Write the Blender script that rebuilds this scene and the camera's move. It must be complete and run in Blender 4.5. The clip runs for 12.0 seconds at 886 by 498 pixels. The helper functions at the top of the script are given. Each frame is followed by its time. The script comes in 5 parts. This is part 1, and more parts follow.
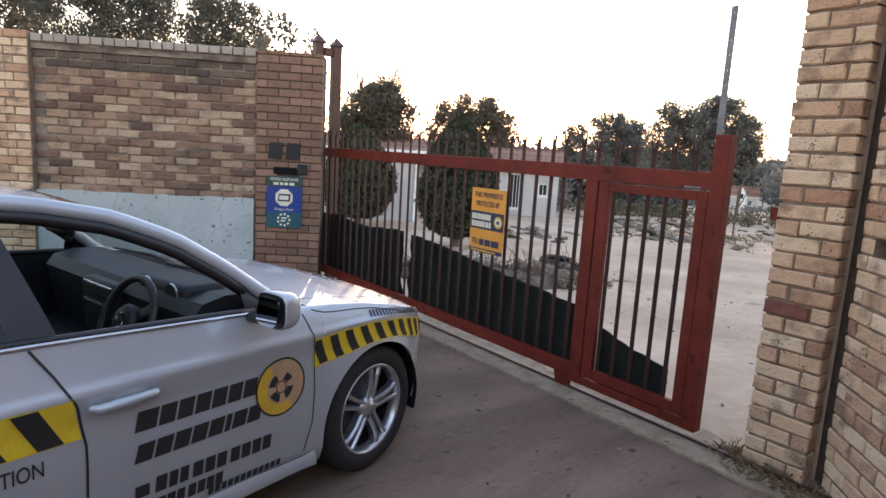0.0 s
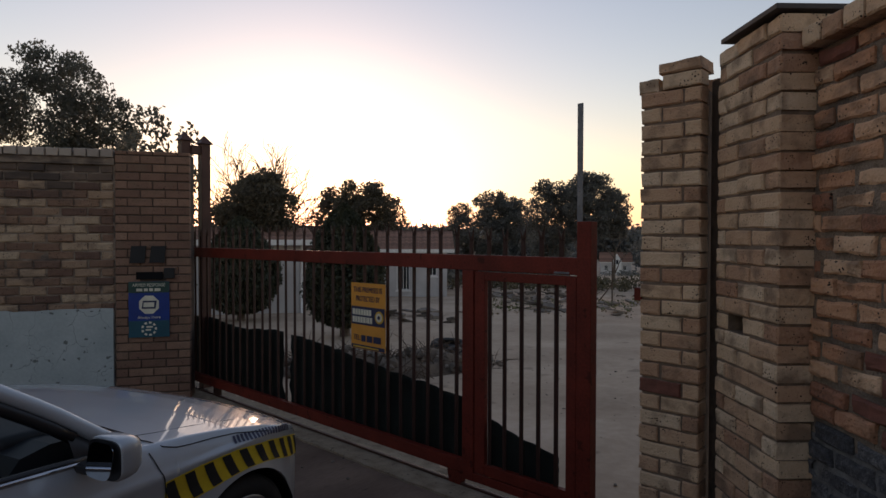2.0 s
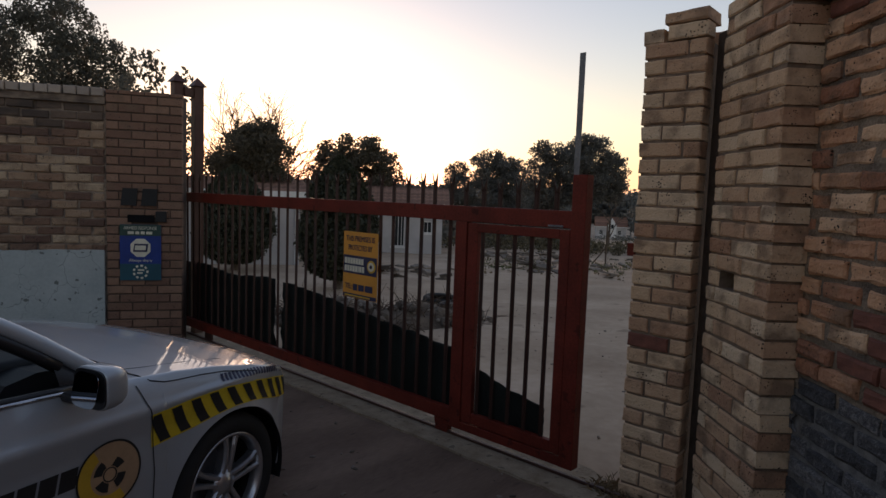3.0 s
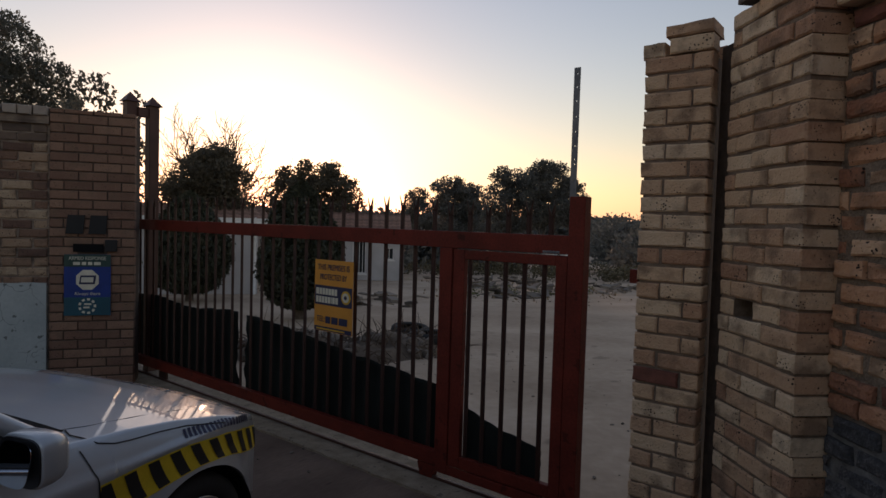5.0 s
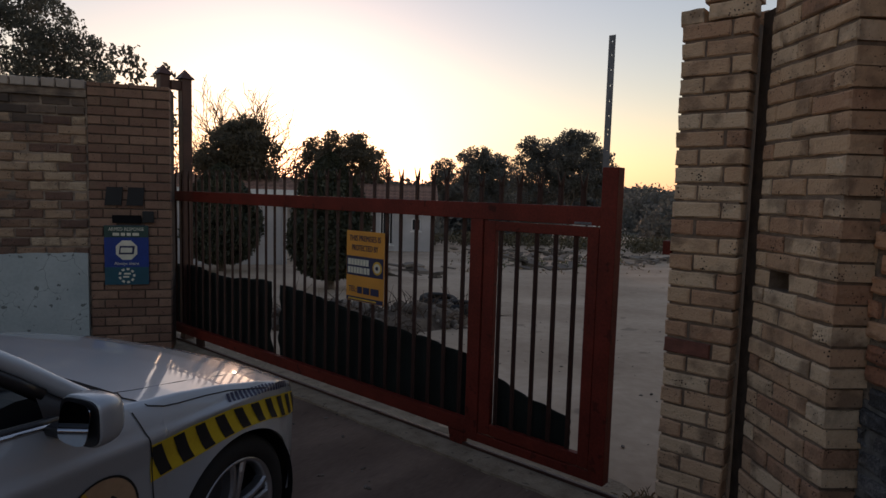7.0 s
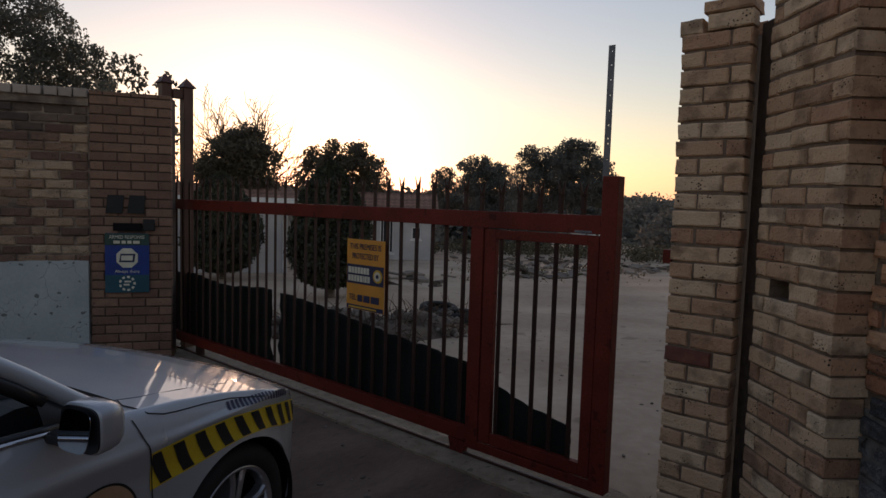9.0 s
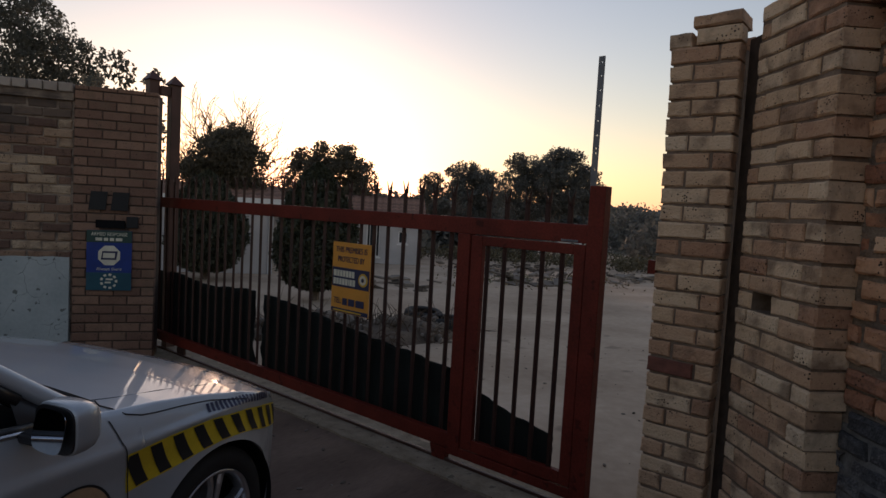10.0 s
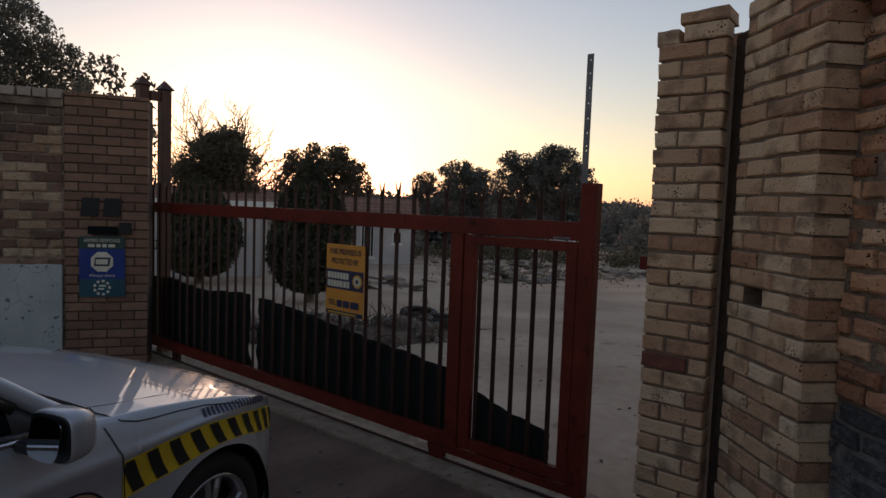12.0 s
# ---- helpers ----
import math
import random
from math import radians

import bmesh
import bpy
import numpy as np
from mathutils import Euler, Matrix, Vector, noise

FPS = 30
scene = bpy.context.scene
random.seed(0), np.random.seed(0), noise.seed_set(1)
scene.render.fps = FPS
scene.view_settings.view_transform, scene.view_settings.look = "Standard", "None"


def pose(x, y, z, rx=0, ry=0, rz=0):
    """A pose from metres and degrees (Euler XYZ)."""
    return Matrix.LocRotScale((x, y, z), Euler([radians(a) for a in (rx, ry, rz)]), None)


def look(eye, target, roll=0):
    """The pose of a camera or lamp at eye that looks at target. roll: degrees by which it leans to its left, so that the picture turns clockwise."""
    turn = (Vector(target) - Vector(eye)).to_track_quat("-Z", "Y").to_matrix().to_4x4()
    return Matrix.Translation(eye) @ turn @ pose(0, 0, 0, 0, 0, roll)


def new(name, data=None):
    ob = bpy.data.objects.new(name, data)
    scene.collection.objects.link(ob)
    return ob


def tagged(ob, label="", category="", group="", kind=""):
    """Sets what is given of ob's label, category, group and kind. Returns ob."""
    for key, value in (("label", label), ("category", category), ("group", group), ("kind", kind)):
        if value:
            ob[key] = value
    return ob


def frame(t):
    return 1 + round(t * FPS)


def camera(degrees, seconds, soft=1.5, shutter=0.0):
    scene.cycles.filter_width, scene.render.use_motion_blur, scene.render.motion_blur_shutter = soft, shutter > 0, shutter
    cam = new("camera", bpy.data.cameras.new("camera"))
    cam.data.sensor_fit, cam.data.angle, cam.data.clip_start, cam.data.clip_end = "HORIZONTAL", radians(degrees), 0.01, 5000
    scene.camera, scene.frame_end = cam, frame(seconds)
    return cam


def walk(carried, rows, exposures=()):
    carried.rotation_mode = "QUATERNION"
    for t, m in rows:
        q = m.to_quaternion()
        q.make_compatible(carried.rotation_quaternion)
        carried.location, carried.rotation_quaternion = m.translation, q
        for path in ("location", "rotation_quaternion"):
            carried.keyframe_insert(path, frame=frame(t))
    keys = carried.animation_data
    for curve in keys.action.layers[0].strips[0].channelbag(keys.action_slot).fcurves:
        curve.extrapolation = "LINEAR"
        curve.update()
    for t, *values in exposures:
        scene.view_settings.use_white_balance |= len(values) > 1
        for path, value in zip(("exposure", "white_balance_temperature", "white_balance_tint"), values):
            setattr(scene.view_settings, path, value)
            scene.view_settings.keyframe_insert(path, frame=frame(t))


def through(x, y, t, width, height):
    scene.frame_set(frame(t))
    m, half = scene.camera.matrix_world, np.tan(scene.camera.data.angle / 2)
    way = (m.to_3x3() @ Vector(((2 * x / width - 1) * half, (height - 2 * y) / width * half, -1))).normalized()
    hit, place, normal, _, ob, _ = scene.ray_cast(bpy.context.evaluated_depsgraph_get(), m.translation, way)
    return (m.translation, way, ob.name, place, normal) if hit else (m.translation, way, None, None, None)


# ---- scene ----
cam = camera(72.0, 12.0)
PATH = [
    (0, (0.278, 0.173, 1.596), (1.489, 1.734, 1.284), 3.4),
    (0.5, (0.373, 0.183, 1.624), (1.641, 1.713, 1.399), -0.2),
    (1, (0.486, 0.212, 1.644), (1.897, 1.615, 1.436), 0.0),
    (1.5, (0.457, 0.202, 1.682), (1.95, 1.533, 1.646), -1.2),
    (2, (0.434, 0.188, 1.69), (1.909, 1.538, 1.652), 0.1),
    (2.5, (0.429, 0.177, 1.661), (1.892, 1.53, 1.493), -0.0),
    (3, (0.462, 0.196, 1.632), (1.944, 1.528, 1.46), 2.1),
    (3.2, (0.474, 0.204, 1.624), (1.96, 1.526, 1.415), 2.6),
    (4.8, (0.561, 0.509, 1.615), (2.075, 1.81, 1.501), 2.5),
    (5, (0.585, 0.508, 1.619), (2.156, 1.743, 1.536), 1.7),
    (5.5, (0.54, 0.503, 1.634), (2.131, 1.713, 1.55), 1.3),
    (6, (0.539, 0.532, 1.629), (2.093, 1.785, 1.51), 2.0),
    (6.5, (0.547, 0.524, 1.616), (2.075, 1.804, 1.454), 1.9),
    (7, (0.548, 0.515, 1.62), (2.061, 1.81, 1.44), 1.6),
    (9, (0.542, 0.513, 1.619), (2.056, 1.81, 1.467), 1.7),
    (9.5, (0.543, 0.518, 1.616), (2.052, 1.822, 1.465), 2.1),
    (10, (0.546, 0.517, 1.62), (2.089, 1.781, 1.487), 3.2),
    (10.5, (0.549, 0.52, 1.62), (2.163, 1.695, 1.504), 3.3),
    (11, (0.534, 0.506, 1.623), (2.125, 1.712, 1.493), 3.3),
    (11.5, (0.537, 0.509, 1.625), (2.103, 1.746, 1.485), 2.7),
    (12, (0.544, 0.505, 1.625), (2.099, 1.756, 1.49), 2.1),
]
EXPOSURE = [(t, stops, 5920, 30) for t, stops in ((0, 3.2), (0.5, 2.7), (1, 2.4), (1.5, 1.78), (2, 0.98), (2.5, 0.72), (3, 1.0), (5, 0.8), (6, 0.68), (7, 0.85), (9, 0.86), (10.5, 0.88), (12, 0.82))]
walk(cam, [(t, look(eye, target, roll)) for t, eye, target, roll in PATH], EXPOSURE)

# ---------------- light ----------------
SUN_AZ, SUN_EL = 54.5, 4.0
world = bpy.data.worlds.new("sky")
scene.world = world
world.use_nodes = True
wn = world.node_tree.nodes
sky = wn.new("ShaderNodeTexSky")
sky.sky_type = "NISHITA"
sky.sun_disc = False
sky.sun_elevation = radians(SUN_EL)
sky.sun_rotation = radians(90 - SUN_AZ)
sky.air_density, sky.dust_density, sky.ozone_density = 1.4, 0.38, 1.4
wn["Background"].inputs["Strength"].default_value = 0.135
soften = wn.new("ShaderNodeHueSaturation")
soften.inputs["Saturation"].default_value = 0.80
world.node_tree.links.new(sky.outputs["Color"], soften.inputs["Color"])
world.node_tree.links.new(soften.outputs["Color"], wn["Background"].inputs["Color"])

sun_data = bpy.data.lights.new("sun", "SUN")
sun_data.energy, sun_data.angle, sun_data.color = 0.35, radians(0.6), (1.0, 0.62, 0.32)
sun = new("sun", sun_data)
sa, se = radians(SUN_AZ), radians(SUN_EL)
sun.matrix_world = look((60 * math.cos(se) * math.cos(sa), 60 * math.cos(se) * math.sin(sa), 60 * math.sin(se)), (0, 0, 0))


# ---------------- materials ----------------
def ramp(nodes, stops):
    r = nodes.new("ShaderNodeValToRGB")
    e = r.color_ramp.elements
    while len(e) < len(stops):
        e.new(0.5)
    for item, (p, c) in zip(e, stops):
        item.position, item.color = p, (*c, 1)
    return r


def material(name, stops, scale=8.0, fine=90.0, rough=0.8, metal=0.0, bump=0.2, per_piece=0.0, fine_amount=0.35, coat=0.0, spots=0.0, spot_scale=60.0, depth=0.01, spec=0.5, stretch=None, pits=0.0, smear=None):
    """Colour ramp over broad and fine grain, optional shift per piece, dark pits, and a fine relief."""
    m = bpy.data.materials.new(name)
    m.use_nodes = True
    n, l = m.node_tree.nodes, m.node_tree.links
    b = n["Principled BSDF"]
    tc = n.new("ShaderNodeTexCoord")
    big = n.new("ShaderNodeTexNoise")
    big.inputs["Scale"].default_value, big.inputs["Detail"].default_value = scale, 5
    small = n.new("ShaderNodeTexNoise")
    small.inputs["Scale"].default_value, small.inputs["Detail"].default_value = fine, 4
    src = tc.outputs["Object"]
    if stretch:
        mp = n.new("ShaderNodeMapping")
        mp.inputs["Scale"].default_value = stretch
        mp.inputs["Rotation"].default_value = (0, 0, radians(-25))
        l.new(src, mp.inputs["Vector"])
        src = mp.outputs[0]
    if per_piece:
        info = n.new("ShaderNodeObjectInfo")
        geo = n.new("ShaderNodeNewGeometry")
        add = n.new("ShaderNodeMath")
        add.operation = "ADD"
        l.new(info.outputs["Random"], add.inputs[0])
        l.new(geo.outputs["Random Per Island"], add.inputs[1])
        fr = n.new("ShaderNodeMath")
        fr.operation = "FRACT"
        l.new(add.outputs[0], fr.inputs[0])
        comb = n.new("ShaderNodeCombineXYZ")
        for i in range(3):
            l.new(fr.outputs[0], comb.inputs[i])
        sc = n.new("ShaderNodeVectorMath")
        sc.operation = "MULTIPLY_ADD"
        sc.inputs[1].default_value = (37, 53, 71)
        l.new(comb.outputs[0], sc.inputs[0])
        l.new(src, sc.inputs[2])
        src = sc.outputs[0]
    l.new(src, big.inputs["Vector"])
    l.new(src, small.inputs["Vector"])
    mix = n.new("ShaderNodeMath")
    mix.operation = "MULTIPLY_ADD"
    mix.inputs[1].default_value = fine_amount
    l.new(small.outputs["Fac"], mix.inputs[0])
    sub = n.new("ShaderNodeMath")
    sub.operation = "SUBTRACT"
    sub.inputs[1].default_value = fine_amount / 2
    l.new(big.outputs["Fac"], sub.inputs[0])
    l.new(sub.outputs[0], mix.inputs[2])
    value = mix.outputs[0]
    if per_piece:
        pm = n.new("ShaderNodeMix")
        pm.inputs[0].default_value = per_piece
        l.new(value, pm.inputs[2])
        l.new(fr.outputs[0], pm.inputs[3])
        value = pm.outputs[0]
    r = ramp(n, stops)
    l.new(value, r.inputs["Fac"])
    colour = r.outputs["Color"]
    if spots:
        sp = n.new("ShaderNodeTexNoise")
        sp.inputs["Scale"].default_value, sp.inputs["Detail"].default_value = spot_scale, 2
        l.new(src, sp.inputs["Vector"])
        sr = ramp(n, [(0.65, (1, 1, 1)), (0.71, (1 - spots,) * 3)])
        if pits:
            # round blown holes, thicker in some patches than in others
            vo = n.new("ShaderNodeTexVoronoi")
            vo.inputs["Scale"].default_value = pits
            l.new(src, vo.inputs["Vector"])
            patch = n.new("ShaderNodeTexNoise")
            patch.inputs["Scale"].default_value = 14
            l.new(src, patch.inputs["Vector"])
            size = ramp(n, [(0.40, (0.0,) * 3), (0.74, (0.40,) * 3)])
            l.new(patch.outputs["Fac"], size.inputs["Fac"])
            hole = n.new("ShaderNodeMath")
            hole.operation = "SUBTRACT"
            l.new(size.outputs["Color"], hole.inputs[0])
            l.new(vo.outputs["Distance"], hole.inputs[1])
            sharp = n.new("ShaderNodeMath")
            sharp.operation, sharp.use_clamp = "MULTIPLY", True
            sharp.inputs[1].default_value = 9.0
            l.new(hole.outputs[0], sharp.inputs[0])
            pit = sharp.outputs[0]
            hm = n.new("ShaderNodeMix")
            hm.data_type = "RGBA"
            hm.inputs[7].default_value = (0.035, 0.024, 0.02, 1)
            l.new(pit, hm.inputs[0])
            l.new(colour, hm.inputs[6])
            # greyish weathering and soot in broad patches
            st = n.new("ShaderNodeTexNoise")
            st.inputs["Scale"].default_value, st.inputs["Detail"].default_value = 6.5, 6
            l.new(src, st.inputs["Vector"])
            sf = ramp(n, [(0.52, (0.0,) * 3), (0.67, (0.72,) * 3)])
            l.new(st.outputs["Fac"], sf.inputs["Fac"])
            wm = n.new("ShaderNodeMix")
            wm.data_type = "RGBA"
            wm.inputs[7].default_value = (0.17, 0.108, 0.070, 1)
            l.new(sf.outputs["Color"], wm.inputs[0])
            l.new(hm.outputs[2], wm.inputs[6])
            colour = wm.outputs[2]
        l.new(sp.outputs["Fac"], sr.inputs["Fac"])
        mm = n.new("ShaderNodeMix")
        mm.data_type, mm.blend_type = "RGBA", "MULTIPLY"
        mm.inputs[0].default_value = 1
        l.new(colour, mm.inputs[6])
        l.new(sr.outputs["Color"], mm.inputs[7])
        colour = mm.outputs[2]
    if smear:
        # soot and cement slurry wiped along the courses, running over bricks and joints alike
        amount, tone, threshold = smear
        at = n.new("ShaderNodeNewGeometry")
        squash = n.new("ShaderNodeVectorMath")
        squash.operation = "MULTIPLY"
        squash.inputs[1].default_value = (2.2, 2.2, 7.0)
        l.new(at.outputs["Position"], squash.inputs[0])
        sm = n.new("ShaderNodeTexNoise")
        sm.inputs["Scale"].default_value, sm.inputs["Detail"].default_value, sm.inputs["Roughness"].default_value = 1.0, 7, 0.62
        l.new(squash.outputs[0], sm.inputs["Vector"])
        sf2 = ramp(n, [(threshold, (0.0,) * 3), (threshold + 0.14, (amount,) * 3)])
        l.new(sm.outputs["Fac"], sf2.inputs["Fac"])
        mx = n.new("ShaderNodeMix")
        mx.data_type = "RGBA"
        mx.inputs[7].default_value = (*tone, 1)
        l.new(sf2.outputs["Color"], mx.inputs[0])
        l.new(colour, mx.inputs[6])
        colour = mx.outputs[2]
    l.new(colour, b.inputs["Base Color"])
    b.inputs["Roughness"].default_value, b.inputs["Metallic"].default_value = rough, metal
    b.inputs["Coat Weight"].default_value = coat
    b.inputs["Coat Roughness"].default_value = 0.04
    b.inputs["Specular IOR Level"].default_value = spec
    if bump:
        bp = n.new("ShaderNodeBump")
        bp.inputs["Strength"].default_value, bp.inputs["Distance"].default_value = bump, depth
        height = mix.outputs[0]
        if pits:
            cut = n.new("ShaderNodeMath")
            cut.operation = "SUBTRACT"
            l.new(height, cut.inputs[0])
            l.new(pit, cut.inputs[1])
            height = cut.outputs[0]
        l.new(height, bp.inputs["Height"])
        l.new(bp.outputs["Normal"], b.inputs["Normal"])
    return m


def plain(name, colour, rough=0.5, metal=0.0, **more):
    c = Vector(colour)
    return material(name, [(0.3, tuple(c * 0.85)), (0.7, tuple(c * 1.1))], rough=rough, metal=metal, bump=more.pop("bump", 0.05), **more)


def leaf_material(name, dark, light, through=0.35):
    m = bpy.data.materials.new(name)
    m.use_nodes = True
    n, l = m.node_tree.nodes, m.node_tree.links
    b = n["Principled BSDF"]
    geo = n.new("ShaderNodeNewGeometry")
    r = ramp(n, [(0, dark), (1, light)])
    l.new(geo.outputs["Random Per Island"], r.inputs["Fac"])
    l.new(r.outputs["Color"], b.inputs["Base Color"])
    b.inputs["Roughness"].default_value = 0.6
    tr = n.new("ShaderNodeBsdfTranslucent")
    l.new(r.outputs["Color"], tr.inputs["Color"])
    ms = n.new("ShaderNodeMixShader")
    ms.inputs[0].default_value = through
    l.new(b.outputs[0], ms.inputs[1])
    l.new(tr.outputs[0], ms.inputs[2])
    l.new(ms.outputs[0], n["Material Output"].inputs["Surface"])
    return m


def glass_material(name, tint, rough=0.0):
    m = bpy.data.materials.new(name)
    m.use_nodes = True
    n, l = m.node_tree.nodes, m.node_tree.links
    n.remove(n["Principled BSDF"])
    t = n.new("ShaderNodeBsdfTransparent")
    t.inputs["Color"].default_value = (*tint, 1)
    g = n.new("ShaderNodeBsdfGlossy")
    g.inputs["Roughness"].default_value = rough
    f = n.new("ShaderNodeFresnel")
    f.inputs["IOR"].default_value = 1.5
    ms = n.new("ShaderNodeMixShader")
    l.new(f.outputs[0], ms.inputs[0])
    l.new(t.outputs[0], ms.inputs[1])
    l.new(g.outputs[0], ms.inputs[2])
    l.new(ms.outputs[0], n["Material Output"].inputs["Surface"])
    return m


M_STOCK = material("stock_brick", [(0.0, (0.22, 0.124, 0.080)), (0.14, (0.41, 0.228, 0.138)), (0.34, (0.53, 0.335, 0.205)), (0.62, (0.62, 0.432, 0.272)), (1.0, (0.74, 0.585, 0.415))], 12, 85, 0.92, bump=0.7, per_piece=0.72, spots=0.5, spot_scale=78, fine_amount=0.85, pits=70, smear=(0.35, (0.16, 0.10, 0.065), 0.56))
M_FACE = material("face_brick", [(0.0, (0.11, 0.060, 0.040)), (0.4, (0.19, 0.105, 0.070)), (0.8, (0.27, 0.160, 0.105)), (1.0, (0.38, 0.245, 0.165))], 9, 95, 0.85, bump=0.5, per_piece=0.5, spots=0.5, spot_scale=60, fine_amount=0.7, pits=72)
M_CLINKER = material("clinker_brick", [(0.0, (0.06, 0.040, 0.034)), (0.2, (0.15, 0.085, 0.060)), (0.42, (0.245, 0.148, 0.095)), (0.65, (0.35, 0.240, 0.155)), (1.0, (0.48, 0.37, 0.25))], 11, 85, 0.9, bump=0.9, fine_amount=0.75, per_piece=0.78, spots=0.6, spot_scale=45, pits=60, smear=(0.6, (0.085, 0.060, 0.048), 0.52))
M_ROUGH = material("rough_brick", [(0.0, (0.11, 0.06, 0.042)), (0.2, (0.37, 0.165, 0.095)), (0.45, (0.57, 0.31, 0.175)), (1.0, (0.74, 0.51, 0.33))], 16, 75, 0.92, bump=1.0, per_piece=0.75, spots=0.5, spot_scale=62, fine_amount=0.9, pits=58, smear=(0.6, (0.10, 0.066, 0.048), 0.56))
M_CHAR = material("sooty_brick", [(0.15, (0.022, 0.022, 0.025)), (0.5, (0.075, 0.074, 0.080)), (0.85, (0.25, 0.235, 0.23))], 40, 120, 0.85, bump=1.0, per_piece=0.3, fine_amount=0.9)
M_MORTAR = material("mortar", [(0.2, (0.115, 0.082, 0.060)), (0.8, (0.28, 0.205, 0.15))], 16, 130, 0.95, bump=0.7)
M_MORTAR_PALE = material("pale_mortar", [(0.2, (0.170, 0.130, 0.096)), (0.8, (0.320, 0.250, 0.190))], 14, 120, 0.95, bump=0.9, smear=(0.85, (0.06, 0.045, 0.038), 0.47))
M_SLURRY = material("smeared_grey_mortar", [(0.2, (0.15, 0.112, 0.082)), (0.8, (0.33, 0.255, 0.19))], 13, 90, 0.95, bump=1.0, depth=0.02, fine_amount=0.7, smear=(0.8, (0.08, 0.062, 0.052), 0.50))
M_SOOTJOINT = material("sooty_mortar", [(0.2, (0.07, 0.067, 0.068)), (0.8, (0.23, 0.22, 0.215))], 18, 120, 0.95, bump=0.9)
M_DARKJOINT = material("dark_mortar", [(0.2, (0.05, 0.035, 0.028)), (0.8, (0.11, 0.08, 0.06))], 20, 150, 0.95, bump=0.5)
M_COPING = material("grey_coping_brick", [(0.0, (0.24, 0.20, 0.17)), (1.0, (0.44, 0.38, 0.32))], 10, 120, 0.9, bump=0.35, per_piece=0.5)
M_RED = material("red_oxide_paint", [(0.25, (0.090, 0.0125, 0.0065)), (0.75, (0.172, 0.024, 0.013))], 5, 70, 0.6, bump=0.25, spots=0.45, spot_scale=16, fine_amount=0.6, spec=0.25)
M_PALE_STEEL = material("dark_steel_bar", [(0.25, (0.030, 0.014, 0.011)), (0.75, (0.070, 0.029, 0.020))], 6, 80, 0.5, metal=0.2, bump=0.15)
M_GALV = material("galvanised_steel", [(0.2, (0.10, 0.108, 0.125)), (0.8, (0.21, 0.22, 0.24))], 14, 90, 0.5, metal=0.6, bump=0.05)
M_CLOTH = material("shade_cloth", [(0.3, (0.010, 0.013, 0.012)), (0.7, (0.026, 0.033, 0.029))], 3, 300, 0.85, bump=0.5, fine_amount=0.6)
M_CONCRETE = material("driveway_concrete", [(0.28, (0.105, 0.067, 0.047)), (0.5, (0.162, 0.109, 0.079)), (0.72, (0.236, 0.164, 0.121))], 1.5, 34, 0.9, bump=0.35, spots=0.3, spot_scale=9, stretch=(0.464, 1.581, 0.880))
M_SOIL = material("dark_soil", [(0.3, (0.08, 0.058, 0.04)), (0.7, (0.18, 0.135, 0.095))], 4, 40, 0.95, bump=0.9, depth=0.03)
M_POST = material("brown_gate_post_paint", [(0.25, (0.05, 0.022, 0.016)), (0.75, (0.10, 0.042, 0.03))], 5, 70, 0.55, bump=0.15)
M_SMOKED = material("smoke_stained_brick", [(0.0, (0.050, 0.039, 0.033)), (0.6, (0.120, 0.085, 0.064)), (1.0, (0.220, 0.155, 0.113))], 9, 100, 0.92, bump=0.7, per_piece=0.5, smear=(0.75, (0.05, 0.04, 0.035), 0.46))
M_STRIP = material("cracked_screed", [(0.3, (0.202, 0.156, 0.105)), (0.7, (0.331, 0.272, 0.198))], 9, 60, 0.95, bump=0.9, spots=0.5, spot_scale=20, depth=0.02)
M_SAND = material("sandy_ground", [(0.3, (0.315, 0.232, 0.160)), (0.55, (0.435, 0.332, 0.236)), (0.75, (0.53, 0.418, 0.315))], 0.45, 9, 0.95, bump=0.5, depth=0.04, spots=0.35, spot_scale=2.5)
M_STRAW = leaf_material("dry_grass", (0.13, 0.092, 0.05), (0.27, 0.20, 0.115), 0.2)
M_GRASS = leaf_material("short_green_grass", (0.06, 0.075, 0.025), (0.16, 0.16, 0.06), 0.2)
# tree colours from gum to far foliage are lightened to imitate air haze
M_LEAF = leaf_material("gum_leaf", (0.10, 0.108, 0.088), (0.19, 0.19, 0.155), 0.55)
M_LEAF_B = leaf_material("round_tree_leaf", (0.095, 0.088, 0.062), (0.18, 0.155, 0.105), 0.55)
M_CYPRESS = leaf_material("cypress_foliage", (0.028, 0.034, 0.020), (0.075, 0.078, 0.044), 0.2)
# greyest of them: distance haze mixed into the leaf colour
M_FAR = leaf_material("haze_tinted_far_foliage", (0.11, 0.115, 0.105), (0.18, 0.18, 0.16), 0.4)
M_SCRUB = leaf_material("dry_scrub", (0.06, 0.055, 0.03), (0.16, 0.13, 0.07), 0.2)
M_BARK = material("bark", [(0.3, (0.07, 0.055, 0.042)), (0.7, (0.18, 0.14, 0.11))], 6, 60, 0.95, bump=0.8)
M_TWIG = material("bare_twig", [(0.3, (0.06, 0.042, 0.03)), (0.7, (0.13, 0.09, 0.06))], 6, 60, 0.9, bump=0.2)
M_HOUSE = material("grey_wall_paint", [(0.3, (0.40, 0.39, 0.39)), (0.7, (0.54, 0.53, 0.53))], 0.9, 30, 0.85, bump=0.1)
M_TILE = material("clay_roof_tile", [(0.2, (0.16, 0.085, 0.06)), (0.8, (0.32, 0.18, 0.12))], 3, 40, 0.85, bump=0.2, per_piece=0.5)
M_WHITE = plain("white_paint", (0.72, 0.72, 0.70), 0.6)
